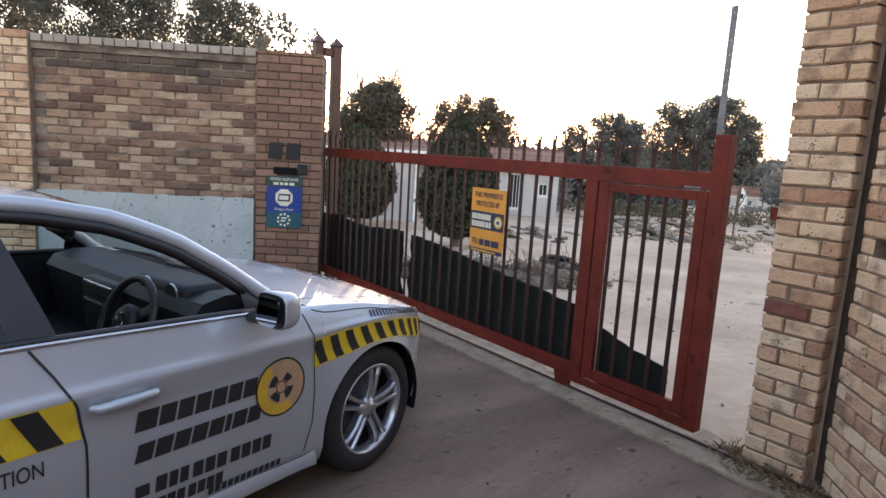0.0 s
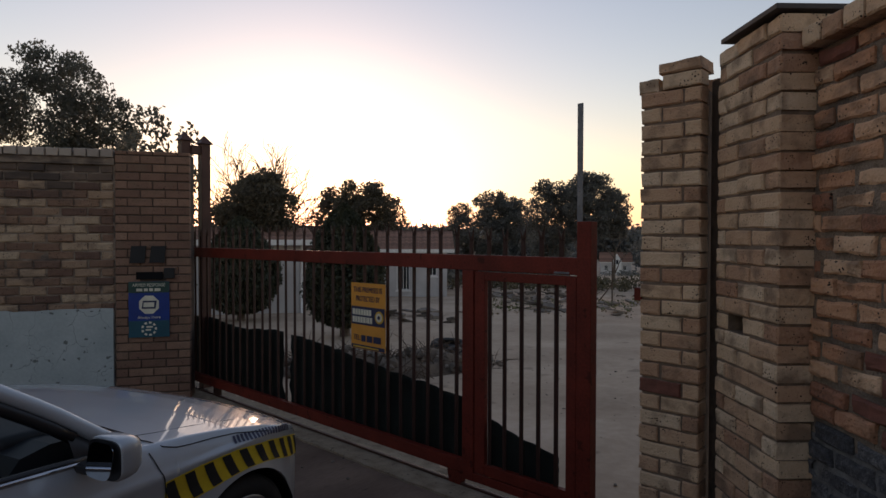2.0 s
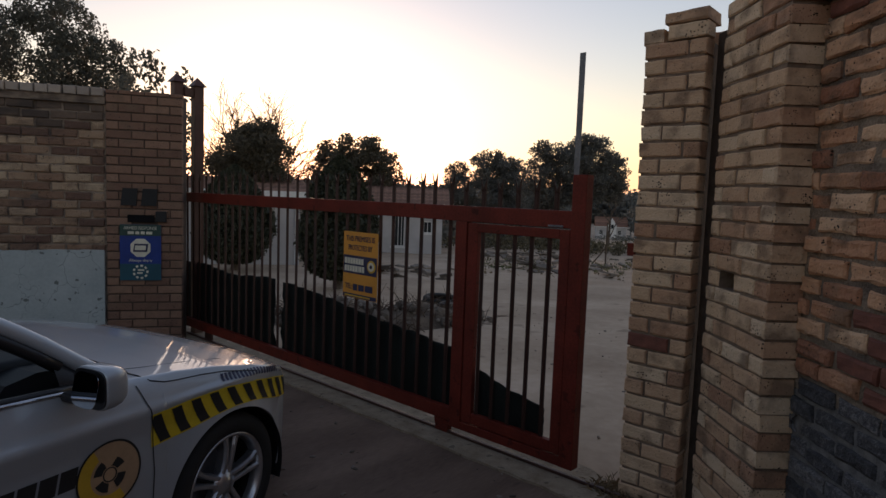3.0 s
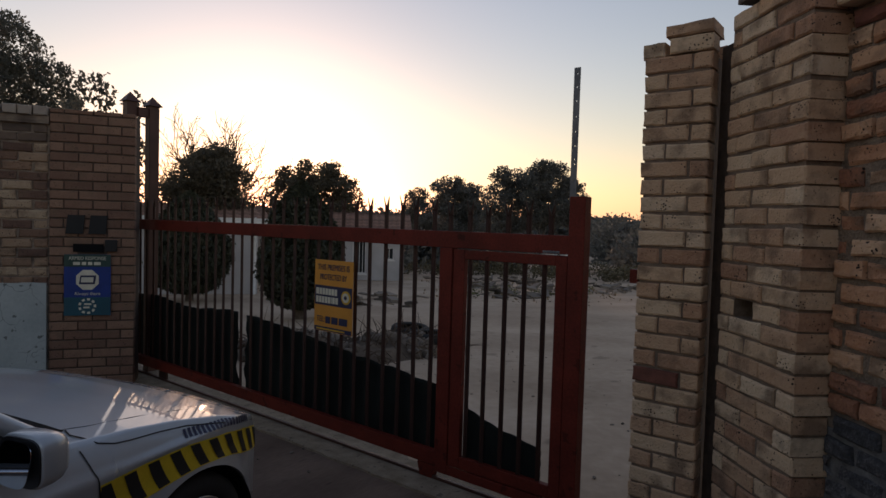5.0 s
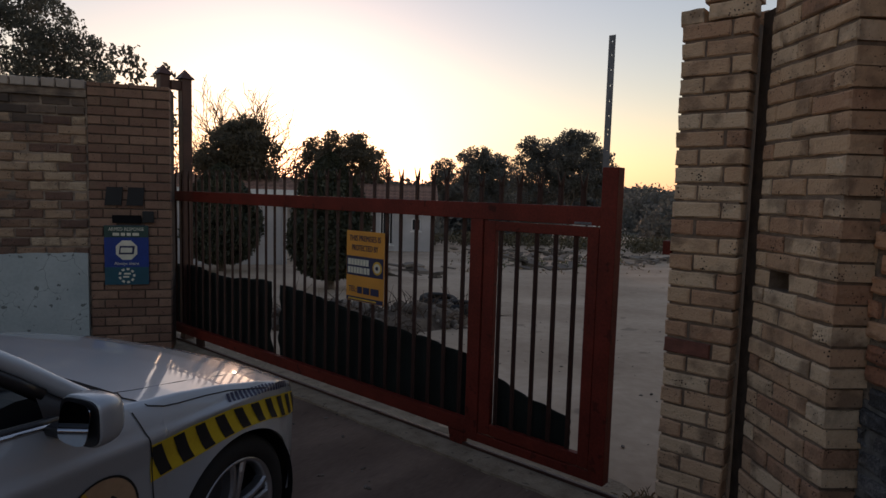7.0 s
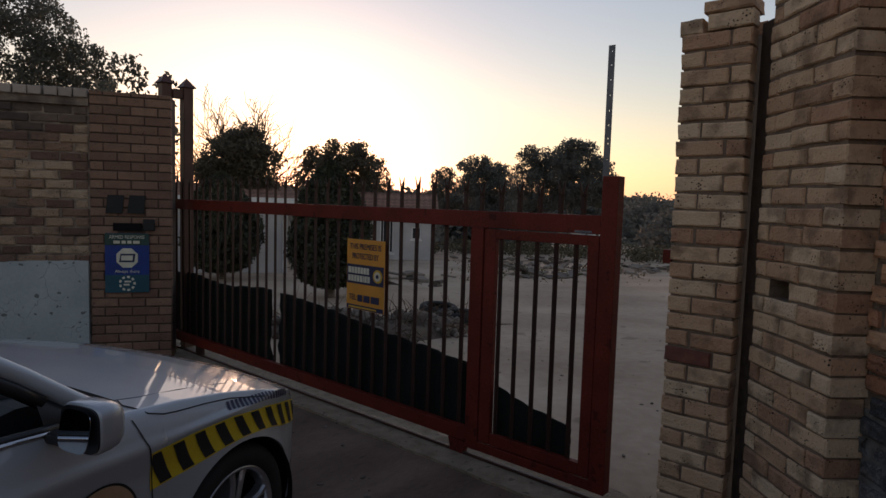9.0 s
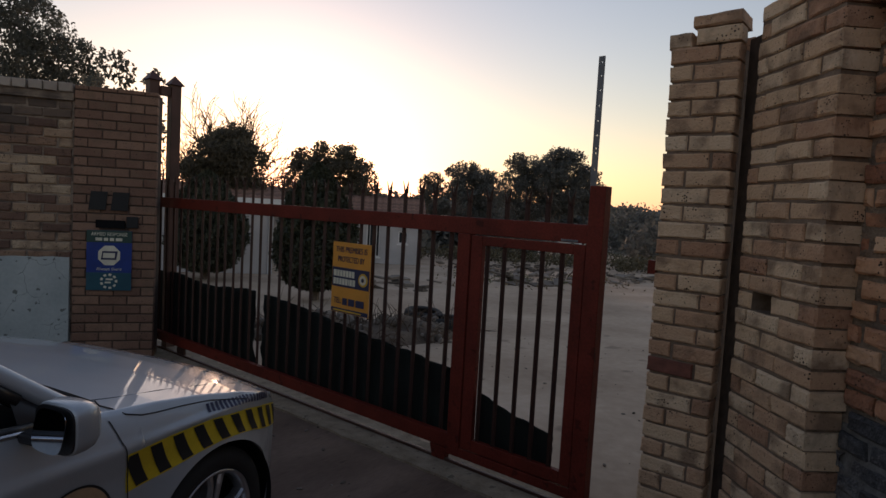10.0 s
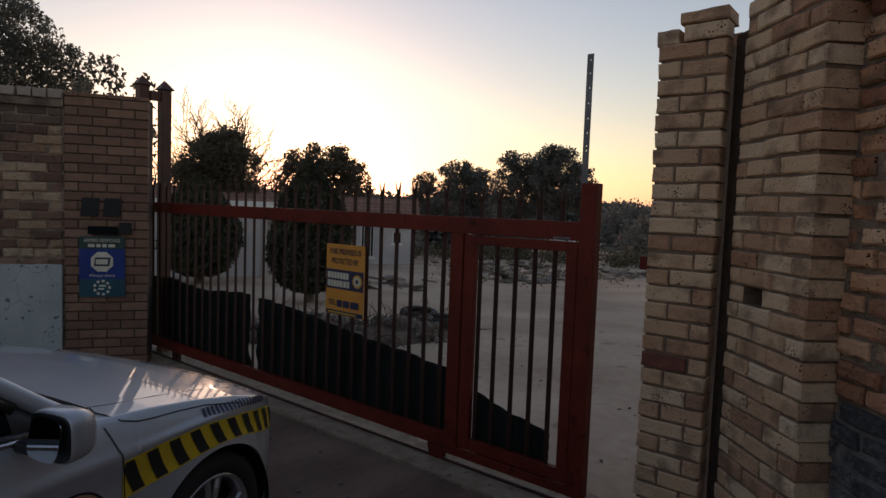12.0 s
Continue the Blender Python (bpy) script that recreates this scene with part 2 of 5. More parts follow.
M_DARKGLASS = plain("dark_window_glass", (0.03, 0.035, 0.04), 0.08)
# pale grey here is haze painted into the ridge
M_HILL = material("haze_tinted_hillside", [(0.3, (0.12, 0.125, 0.125)), (0.7, (0.19, 0.19, 0.18))], 0.02, 0.2, 1.0, bump=0)
M_RUBBER = plain("rubber", (0.018, 0.018, 0.018), 0.8, bump=0.2, fine=60)
M_RUBBLE = material("rubble", [(0.2, (0.07, 0.055, 0.042)), (0.8, (0.26, 0.22, 0.18))], 5, 40, 0.95, bump=0.6, per_piece=0.6)
M_BLACK = plain("black_paint", (0.02, 0.02, 0.02), 0.5)
M_YELLOW = plain("yellow_vinyl", (0.72, 0.52, 0.02), 0.45)
M_SIGNYEL = plain("amber_sign_enamel", (0.66, 0.29, 0.035), 0.5, scale=3)
M_NAVY = plain("navy_sign_enamel", (0.02, 0.025, 0.075), 0.5)
M_BLUE = plain("blue_sign_enamel", (0.008, 0.035, 0.22), 0.45)
M_TEAL = plain("teal_sign_enamel", (0.01, 0.075, 0.11), 0.45)
M_GREEN = plain("dark_green_sign_enamel", (0.018, 0.055, 0.045), 0.45)
M_CREAM = plain("cream_sign_print", (0.66, 0.63, 0.50), 0.5)
M_SILVER = material("silver_car_paint", [(0.3, (0.43, 0.465, 0.495)), (0.7, (0.495, 0.53, 0.56))], 2, 700, 0.48, metal=0.5, bump=0.0, coat=1.0, spec=0.1)
M_TRIM = plain("black_plastic_trim", (0.015, 0.015, 0.017), 0.35)
M_COWL = plain("matt_black_cowl", (0.007, 0.007, 0.008), 0.9, bump=0.1, spec=0.2)
M_CABIN = plain("dark_cabin_plastic", (0.012, 0.0135, 0.018), 0.55, bump=0.1)
M_CHROME = plain("bright_trim", (0.62, 0.63, 0.65), 0.15, metal=1.0, bump=0)
M_RIM = plain("silver_alloy", (0.52, 0.53, 0.55), 0.28, metal=0.85, bump=0)
M_GLASS = glass_material("clear_car_glass", (0.62, 0.70, 0.70))
M_TINT = glass_material("tinted_car_glass", (0.10, 0.12, 0.14))
M_MIRROR = plain("mirror_glass", (0.55, 0.60, 0.66), 0.02, metal=1.0, bump=0)
M_GOLD = plain("ochre_vinyl", (0.62, 0.38, 0.03), 0.4)
M_TAN = plain("tan_vinyl", (0.46, 0.30, 0.17), 0.4)
M_BLOCKWALL = material("brown_blocking_plaster", [(0.3, (0.10, 0.078, 0.060)), (0.7, (0.18, 0.14, 0.11))], 1.2, 40, 0.95, bump=0.3)
M_ROOFSLATE = plain("dark_slab", (0.07, 0.06, 0.055), 0.8, bump=0.3)


def plaster_material():
    m = material("cracked_white_plaster", [(0.25, (0.30, 0.345, 0.345)), (0.75, (0.45, 0.495, 0.49))], 2.2, 40, 0.85, bump=0.15)
    n, l = m.node_tree.nodes, m.node_tree.links
    b = n["Principled BSDF"]
    base = b.inputs["Base Color"].links[0].from_socket
    tc = n.new("ShaderNodeTexCoord")
    warp = n.new("ShaderNodeTexNoise")
    warp.inputs["Scale"].default_value = 6
    l.new(tc.outputs["Object"], warp.inputs["Vector"])
    mixv = n.new("ShaderNodeVectorMath")
    mixv.operation = "MULTIPLY_ADD"
    mixv.inputs[1].default_value = (0.25, 0.25, 0.25)
    l.new(warp.outputs["Color"], mixv.inputs[0])
    l.new(tc.outputs["Object"], mixv.inputs[2])
    v = n.new("ShaderNodeTexVoronoi")
    v.feature = "DISTANCE_TO_EDGE"
    v.inputs["Scale"].default_value = 3.4
    l.new(mixv.outputs[0], v.inputs["Vector"])
    crack = ramp(n, [(0.0, (0.36, 0.36, 0.33)), (0.012, (1, 1, 1))])
    l.new(v.outputs["Distance"], crack.inputs["Fac"])
    mask = n.new("ShaderNodeTexNoise")
    mask.inputs["Scale"].default_value = 2.3
    l.new(tc.outputs["Object"], mask.inputs["Vector"])
    mr = ramp(n, [(0.46, (0, 0, 0)), (0.56, (1, 1, 1))])
    l.new(mask.outputs["Fac"], mr.inputs["Fac"])
    flake = n.new("ShaderNodeTexNoise")
    flake.inputs["Scale"].default_value, flake.inputs["Detail"].default_value = 15, 4
    l.new(tc.outputs["Object"], flake.inputs["Vector"])
    fr = ramp(n, [(0.655, (1, 1, 1)), (0.675, (0.22, 0.22, 0.19))])
    l.new(flake.outputs["Fac"], fr.inputs["Fac"])
    a = n.new("ShaderNodeMix")
    a.data_type, a.blend_type = "RGBA", "MULTIPLY"
    l.new(mr.outputs["Color"], a.inputs[0])
    l.new(base, a.inputs[6])
    l.new(crack.outputs["Color"], a.inputs[7])
    c = n.new("ShaderNodeMix")
    c.data_type, c.blend_type = "RGBA", "MULTIPLY"
    c.inputs[0].default_value = 0.8
    l.new(a.outputs[2], c.inputs[6])
    l.new(fr.outputs["Color"], c.inputs[7])
    l.new(c.outputs[2], b.inputs["Base Color"])
    return m


M_PLASTER = plaster_material()


# ---------------- builders ----------------
def part(name, bm, mat, parent=None, label="", smooth=False):
    """One mesh object from a bmesh (or a ready mesh), under parent."""
    if isinstance(bm, bmesh.types.BMesh):
        me = bpy.data.meshes.new(name)
        bm.normal_update()
        bm.to_mesh(me)
        bm.free()
    else:
        me = bm
    if smooth:
        me.polygons.foreach_set("use_smooth", [True] * len(me.polygons))
    if not me.materials:
        me.materials.append(mat)
    ob = new(name, me)
    if parent:
        ob.parent = parent
    return tagged(ob, label)


def thing(name, m, label, category, group="", kind=""):
    ob = new(name)
    ob.empty_display_size = 0.1
    ob.matrix_world = m
    return tagged(ob, label, category, group, kind)


def box(x0, x1, y0, y1, z0, z1, bevel=0.0, bm=None):
    own = bmesh.new()
    bmesh.ops.create_cube(own, size=1, matrix=Matrix.Translation(((x0 + x1) / 2, (y0 + y1) / 2, (z0 + z1) / 2)) @ Matrix.Diagonal((x1 - x0, y1 - y0, z1 - z0, 1)))
    if bevel:
        bmesh.ops.bevel(own, geom=own.edges[:], offset=bevel, segments=2, affect="EDGES", profile=0.6)
    if bm is None:
        return own
    me = bpy.data.meshes.new("tmp")
    own.to_mesh(me)
    own.free()
    bm.from_mesh(me)
    bpy.data.meshes.remove(me)
    return bm


def prism(points, d0, d1, axis="x"):
    """A flat outline, pushed from d0 to d1 along axis; points give the other two coordinates in order."""
    bm = bmesh.new()

    def at(p, d):
        return {"x": (d, p[0], p[1]), "y": (p[0], d, p[1]), "z": (p[0], p[1], d)}[axis]

    a = [bm.verts.new(at(p, d0)) for p in points]
    b = [bm.verts.new(at(p, d1)) for p in points]
    bm.faces.new(a)
    bm.faces.new(b[::-1])
    for i in range(len(points)):
        j = (i + 1) % len(points)
        bm.faces.new((a[j], a[i], b[i], b[j]))
    bmesh.ops.recalc_face_normals(bm, faces=bm.faces[:])
    return bm


def lathe(profile, steps=40, axis="y"):
    """Profile of (radius, along), turned about the y or z axis."""
    bm = bmesh.new()
    rings = []
    for r, h in profile:
        ring = []
        for i in range(steps):
            a = 2 * math.pi * i / steps
            ring.append(bm.verts.new((r * math.cos(a), h, r * math.sin(a)) if axis == "y" else (r * math.cos(a), r * math.sin(a), h)))
        rings.append(ring)
    for p, q in zip(rings, rings[1:]):
        for i in range(steps):
            j = (i + 1) % steps
            bm.faces.new((p[i], p[j], q[j], q[i]))
    bmesh.ops.recalc_face_normals(bm, faces=bm.faces[:])
    return bm


def tube(points, radii, sides=6, bm=None):
    bm = bm or bmesh.new()
    prev = None
    pts = [Vector(p) for p in points]
    for i, p in enumerate(pts):
        d = (pts[min(i + 1, len(pts) - 1)] - pts[max(i - 1, 0)]).normalized()
        up = Vector((0, 0, 1)) if abs(d.z) < 0.9 else Vector((1, 0, 0))
        a = d.cross(up).normalized()
        b = d.cross(a)
        ring = [bm.verts.new(p + radii[i] * (math.cos(2 * math.pi * k / sides) * a + math.sin(2 * math.pi * k / sides) * b)) for k in range(sides)]
        if prev:
            for k in range(sides):
                bm.faces.new((prev[k], prev[(k + 1) % sides], ring[(k + 1) % sides], ring[k]))
        else:
            bm.faces.new(ring)
        prev = ring
    bm.faces.new(prev)
    return bm


def grid(fn, us, vs, close=False):
    """A sheet through fn(u, v)."""
    bm = bmesh.new()
    rows = [[bm.verts.new(fn(u, v)) for v in vs] for u in us]
    for r, s in zip(rows, rows[1:]):
        for i in range(len(vs) - 1):
            bm.faces.new((r[i], s[i], s[i + 1], r[i + 1]))
    return bm


def lettering(text, size, mat, parent, m, name="lettering", width=None, label=""):
    cu = bpy.data.curves.new(name, "FONT")
    cu.body, cu.size, cu.align_x, cu.align_y, cu.extrude = text, size, "CENTER", "CENTER", 0.0008
    tmp = new("tmp_text", cu)
    bpy.context.view_layer.update()
    me = bpy.data.meshes.new_from_object(tmp.evaluated_get(bpy.context.evaluated_depsgraph_get()))
    bpy.data.objects.remove(tmp)
    if width:
        xs = [v.co.x for v in me.vertices]
        k = width / (max(xs) - min(xs))
        for v in me.vertices:
            v.co.x *= k
    ob = part(name, me, mat, parent, label)
    ob.matrix_local = m
    return ob


def frame_at(x, y, az, z=0.0):
    """Local x along the azimuth az, local y to its left, z up."""
    return pose(x, y, z, 0, 0, az)


# ---------------- brickwork ----------------
COURSE, STRETCH, HEAD, BH, JOINT = 0.085, 0.222, 0.106, 0.073, 0.012
brick_cache = {}
brick_random = random.Random(5)


def brick_mesh(length, depth, mat, rough, height=BH):
    key = (round(length, 3), round(depth, 3), mat.name, round(height, 3), brick_random.randrange(7))
    if key in brick_cache:
        return brick_cache[key]
    rr = brick_random
    bm = bmesh.new()
    c = 0.0035 + rough * 0.003
    nx, nz = 3, 2

    def edge_jitter(k):
        return rr.uniform(-1, 1) * k * rough

    front = [[bm.verts.new((c + (length - 2 * c) * i / nx + edge_jitter(0.0022), edge_jitter(0.0014) + 0.0012 * rough, c + (height - 2 * c) * k / nz + edge_jitter(0.002))) for i in range(nx + 1)] for k in range(nz + 1)]
    for k in range(nz):
        for i in range(nx):
            bm.faces.new((front[k][i], front[k][i + 1], front[k + 1][i + 1], front[k + 1][i]))
    loop = front[0][:] + [front[k][nx] for k in range(1, nz + 1)] + front[nz][nx - 1::-1] + [front[k][0] for k in range(nz - 1, 0, -1)]
    mid = []
    for v in loop:
        x = 0.0 if v.co.x < c * 1.9 + 0.003 * rough else (length if v.co.x > length - c * 1.9 - 0.003 * rough else v.co.x)
        z = 0.0 if v.co.z < height * 0.3 else (height if v.co.z > height * 0.7 else v.co.z)
        mid.append(bm.verts.new((x + edge_jitter(0.0022), c + abs(edge_jitter(0.002)), z + edge_jitter(0.0022))))
    back = [bm.verts.new((v.co.x, depth, v.co.z)) for v in mid]
    n = len(loop)
    for p, q in ((loop, mid), (mid, back)):
        for i in range(n):
            j = (i + 1) % n
            bm.faces.new((p[j], p[i], q[i], q[j]))
    bm.faces.new(back[::-1])
    bmesh.ops.recalc_face_normals(bm, faces=bm.faces[:])
    me = bpy.data.meshes.new("brick")
    bm.to_mesh(me)
    bm.free()
    me.materials.append(mat)
    brick_cache[key] = me
    return me


def lay(parent, x, z, length, mat, depth=HEAD, y=0.0, rough=1.0, height=BH, turn=0.0, name="brick"):
    """One brick: its front face at local y, its lower left corner at x, z."""
    rr = brick_random
    ob = new(name, brick_mesh(length, depth, mat, rough, height))
    ob.parent = parent
    ob.matrix_local = pose(x + rr.uniform(-1, 1) * 0.003 * rough, y + rr.uniform(-0.004, 0.003) * rough, z + rr.uniform(-1, 1) * 0.002 * rough,
                           rr.uniform(-0.7, 0.7) * rough, rr.uniform(-0.7, 0.7) * rough, turn + rr.uniform(-0.8, 0.8) * rough)
    return ob


# ---------------- ground ----------------
def ground_z(x, y):
    """The yard falls gently away behind the gate."""
    s = 0.72 * x + 0.69 * y - 6.0
    if s <= 0 or x < 3.6:
        return 0.0
    fall = min(1.0, (x - 3.6) / 2.0)
    return -0.05 * min(s, 135.0) * fall


def ground_sheet():
    def steps(a):
        return sorted(set([round(v, 2) for v in np.concatenate([-np.geomspace(2, 1500, 26)[::-1], np.arange(-1, 24, 0.5), np.geomspace(24, 1500, 34)])]))
    def at(x, y):
        z = ground_z(x, y)
        if 4.2 < x < 60 and abs(y) < 60:
            z += 0.05 * (noise.noise((x * 0.5, y * 0.5, 0)) + 0.5 * noise.noise((x * 1.7, y * 1.7, 4)))
        return (x, y, z - 0.012)
    return grid(at, steps(0), steps(1))


ground = part("ground", ground_sheet(), M_SAND, smooth=True)
tagged(ground, "pale sandy compacted earth of the yard", "ground", kind="structure")

pave = box(-9, 3.40, -9, 9, -0.2, 0.0)
tagged(part("pavement", pave, M_CONCRETE), "worn brown-grey concrete driveway in front of the gate", "pavement", kind="structure")


def screed():
    rr = random.Random(3)
    n = 70
    left = [(3.345 + rr.uniform(-0.012, 0.012), 0.9 + 7.6 * i / n) for i in range(n + 1)]
    right = [(3.72 + rr.uniform(-0.05, 0.05), 0.9 + 7.6 * i / n) for i in range(n + 1)]
    return prism(left + right[::-1], -0.15, 0.016, "z")


track = thing("gate_track", Matrix(), "pale cracked screed strip with a steel gate rail", "gate track", kind="structure")
part("screed", screed(), M_STRIP, track)
part("rail", box(3.535, 3.565, 0.95, 8.4, 0.0, 0.034, 0.006), M_PALE_STEEL, track, "rusty steel running rail")

# added unseen wall: closes the place behind the camera, cuts low sky light
low_blocker = thing("light_block_low", frame_at(-8.5, -1.5, -47.0), "plain brown plastered wall, added unseen to block low sky light", "boundary wall", kind="structure")
part("body", box(-12, 12, -0.24, 0.0, -0.1, 1.8), M_BLOCKWALL, low_blocker)
part("capping", box(-12, 12, -0.28, 0.04, 1.802, 1.87, 0.01), M_COPING, low_blocker)

# taller added wall, out of view, to darken left pillar, gate and car
tall_blocker = thing("light_block_tall", frame_at(-5.0, -5.2, -33.0), "tall plain brown wall, added unseen to block light from behind", "building wall", kind="structure")
part("body", box(-5.0, 6.0, -0.24, 0.0, -0.1, 4.3), M_BLOCKWALL, tall_blocker)

# ---------------- left splayed wall and pillar ----------------
PL = (2.69, 6.64)
AZ_L = -33.0

wall_left = thing("wall_left", frame_at(*PL, AZ_L), "multi-coloured clinker brick wall with a cracked white plaster dado", "brick wall", kind="structure")
part("core", box(-6.0, -0.006, 0.028, 0.24, 0, 2.40), M_MORTAR_PALE, wall_left, "rough grey mortar")


def dado():
    rr = random.Random(8)
    n = 90
    top = [(-5.6 + 5.58 * i / n, 0.975 + 0.014 * noise.noise((i * 0.45, 1, 0)) + rr.uniform(-0.006, 0.006) + (0.012 if i > n - 9 else 0)) for i in range(n + 1)]
    return prism([(-5.6, 0.0)] + [(-0.02, 0.0)] + top[::-1], -0.016, 0.03, "y")


part("plaster", dado(), M_PLASTER, wall_left, "cracked and flaking white plaster")

coping_l = thing("coping_left", frame_at(*PL, AZ_L), "row of grey headers laid on edge along the wall top", "coping", kind="structure")
part("bed", box(-6.0, -0.006, -0.005, 0.22, 2.40, 2.468), M_MORTAR_PALE, coping_l)
for i in range(48):
    lay(coping_l, -0.12 - i * 0.118, 2.47, 0.106, M_COPING, depth=0.22, y=-0.03, rough=1.2, height=0.078)

pillar_l = thing("pillar_left", frame_at(*PL, AZ_L), "brown face-brick gate pillar with dark joints", "brick pillar", kind="structure")
part("core", box(0.008, 0.682, 0.012, 0.335, 0, 2.535), M_DARKJOINT, pillar_l, "dark mortar")

pier_l = thing("pier_left", frame_at(*PL, AZ_L), "yellow stock brick pier ending the wall panel", "brick pier", kind="structure")
part("core", box(-2.87, -2.255, -0.045, 0.25, 0, 2.56), M_MORTAR, pier_l)

# ---------------- right pillar, pier and wall ----------------
PA = (3.595, 1.632)
PILLAR_W = 0.318
pillar_r = thing("pillar_right", frame_at(*PA, -90), "yellow stock brick gate pillar with a ragged stepped top", "brick pillar", kind="structure")
part("core", box(0.012, PILLAR_W - 0.012, 0.012, 0.333, 0, 2.46), M_MORTAR, pillar_r, "grey-brown mortar")

PB = (3.247, 0.872)
AZ_R = 224.0
B_LEN = 0.530
PIER_Z, PIER_COURSE = 0.104, 0.0812
b_in = (PB[0] + B_LEN * math.cos(radians(44)), PB[1] + B_LEN * math.sin(radians(44)))
pier_r = thing("pier_right", frame_at(*b_in, AZ_R), "splayed yellow brick pier with one brick missing", "brick pier", kind="structure")


HOLE = (0.095, 0.236, 1.238, 1.322)
for x0, x1, y0, z0, z1 in ((-0.010, B_LEN - 0.012, 0.012, 0, HOLE[2]), (-0.010, B_LEN - 0.012, 0.012, HOLE[3], 2.59), (-0.010, HOLE[0], 0.012, HOLE[2], HOLE[3]), (HOLE[1], B_LEN - 0.012, 0.012, HOLE[2], HOLE[3]), (HOLE[0], HOLE[1], 0.13, HOLE[2], HOLE[3])):
    part("core", box(x0, x1, y0, 0.33, z0, z1), M_MORTAR, pier_r, "grey-brown mortar")
# shade of the gap between pillar and pier, given as a dark strip
part("shadow_gap", box(-0.12, -0.012, 0.022, 0.10, 0, 2.50), M_DARKJOINT, pier_r, "recessed strip coloured dark for the shadow gap beside the pillar")
part("cap_slab", box(0.075, B_LEN + 0.02, -0.03, 0.30, 2.632, 2.655, 0.004), M_ROOFSLATE, pier_r, "thin dark capping slab")

wall_right = thing("wall_right", frame_at(*PB, AZ_R), "rough orange brick wall, sooty black near the ground", "brick wall", kind="structure")
part("core", box(-0.03, 7.0, 0.156, 0.33, 0.88, 2.40), M_SLURRY, wall_right, "thick smeared grey mortar")
part("core", box(-0.03, 7.0, 0.156, 0.33, 0, 0.878), M_SOOTJOINT, wall_right, "sooty mortar")
coping_r = thing("coping_right", frame_at(*PB, AZ_R), "bricks laid on edge along the wall top", "coping", kind="structure")
part("bed", box(0.0, 7.0, 0.164, 0.33, 2.40, 2.47), M_MORTAR, coping_r)
for i in range(40):
    lay(coping_r, 0.01 + i * 0.118, 2.475, 0.106, M_STOCK, depth=0.22, y=0.085, rough=1.2, height=0.078)


# ---------------- sliding gate ----------------
GX = 3.53
gate = thing("sliding_gate", Matrix(), "red-oxide steel sliding gate with spiked pales, standing partly open", "gate")
G0, G1 = 1.89, 7.15


def gpart(name, y0, y1, z0, z1, x0=GX, x1=GX + 0.045, mat=None, parent=None, label=""):
    return part(name, box(x0, x1, y0, y1, z0, z1, 0.004), mat or M_RED, parent or gate, label)


gpart("top_rail", G0 + 0.091, G1, 1.474, 1.575)
gpart("bottom_rail", 2.845, G1, 0.105, 0.195)
gpart("bottom_rail", G0 + 0.091, 2.75, 0.072, 0.128)
gpart("latch_post", G0, G0 + 0.09, 0.072, 1.782, GX - 0.004, GX + 0.07)
gpart("stile", 2.75, 2.845, 0.072, 1.473, GX - 0.002, GX + 0.055)
gpart("end_stile", G1 - 0.06, G1 - 0.001, 0.196, 1.473)
part("wheel_bracket", prism([(2.87, 0.0), (2.96, 0.0), (2.985, 0.10), (2.845, 0.10)], GX + 0.004, GX + 0.05), M_RED, gate, "rusty wheel bracket")
part("running_wheel", box(GX + 0.012, GX + 0.04, 6.2, 6.34, 0.02, 0.10, 0.01), M_PALE_STEEL, gate)


def pale_mesh(z0, z1, w=0.034, fork=True):
    """A steel pale of shallow V section; its tip is split into two outward points."""
    bm = bmesh.new()
    zt = z1 - 0.075 if fork else z1
    sec = [(-w / 2, 0.0), (0.0, 0.012), (w / 2, 0.0), (w / 2, 0.004), (0.0, 0.016), (-w / 2, 0.004)]
    a = [bm.verts.new((x, y, z0)) for y, x in sec]
    b = [bm.verts.new((x, y, zt)) for y, x in sec]
    for i in range(6):
        j = (i + 1) % 6
        bm.faces.new((a[i], a[j], b[j], b[i]))
    bm.faces.new(a)
    bm.faces.new(b[::-1])
    if fork:
        for s in (-1, 1):
            q = [(s * w / 2, zt - 0.01), (s * 0.001, zt - 0.01), (s * 0.002, zt + 0.012), (s * (w / 2 + 0.008), z1)]
            f = [bm.verts.new((0.002 - 0.008 * (z > zt), y, z)) for y, z in q]
            g = [bm.verts.new((0.008 - 0.008 * (z > zt), y, z)) for y, z in q]
            bm.faces.new(f)
            bm.faces.new(g[::-1])
            for i in range(4):
                j = (i + 1) % 4
                bm.faces.new((f[i], f[j], g[j], g[i]))
    bmesh.ops.recalc_face_normals(bm, faces=bm.faces[:])
    me = bpy.data.meshes.new("pale")
    bm.to_mesh(me)
    bm.free()
    me.materials.append(M_PALE_STEEL)
    return me


LONG_PALE, SHORT_PALE, WICKET_BAR = pale_mesh(0.15, 1.79), pale_mesh(1.49, 1.76), pale_mesh(0.17, 1.45, 0.03, False)
pr = random.Random(11)
y = 2.112
while y < G1 - 0.05:
    ob = new("pale", SHORT_PALE if y < 2.86 else LONG_PALE)
    ob.parent = gate
    ob.matrix_local = pose(GX + 0.047, y, pr.uniform(-0.006, 0.006), pr.uniform(-0.4, 0.4), 0, 0)
    y += 0.138

wicket = part("wicket_door", box(GX + 0.004, GX + 0.042, 2.66, 2.742, 0.135, 1.468, 0.004), M_RED, gate, "red steel pedestrian door frame")
gpart("wicket_stile", 1.986, 2.052, 0.135, 1.466, GX + 0.004, GX + 0.042, parent=wicket)
gpart("wicket_rail", 2.053, 2.659, 1.410, 1.466, GX + 0.004, GX + 0.042, parent=wicket)
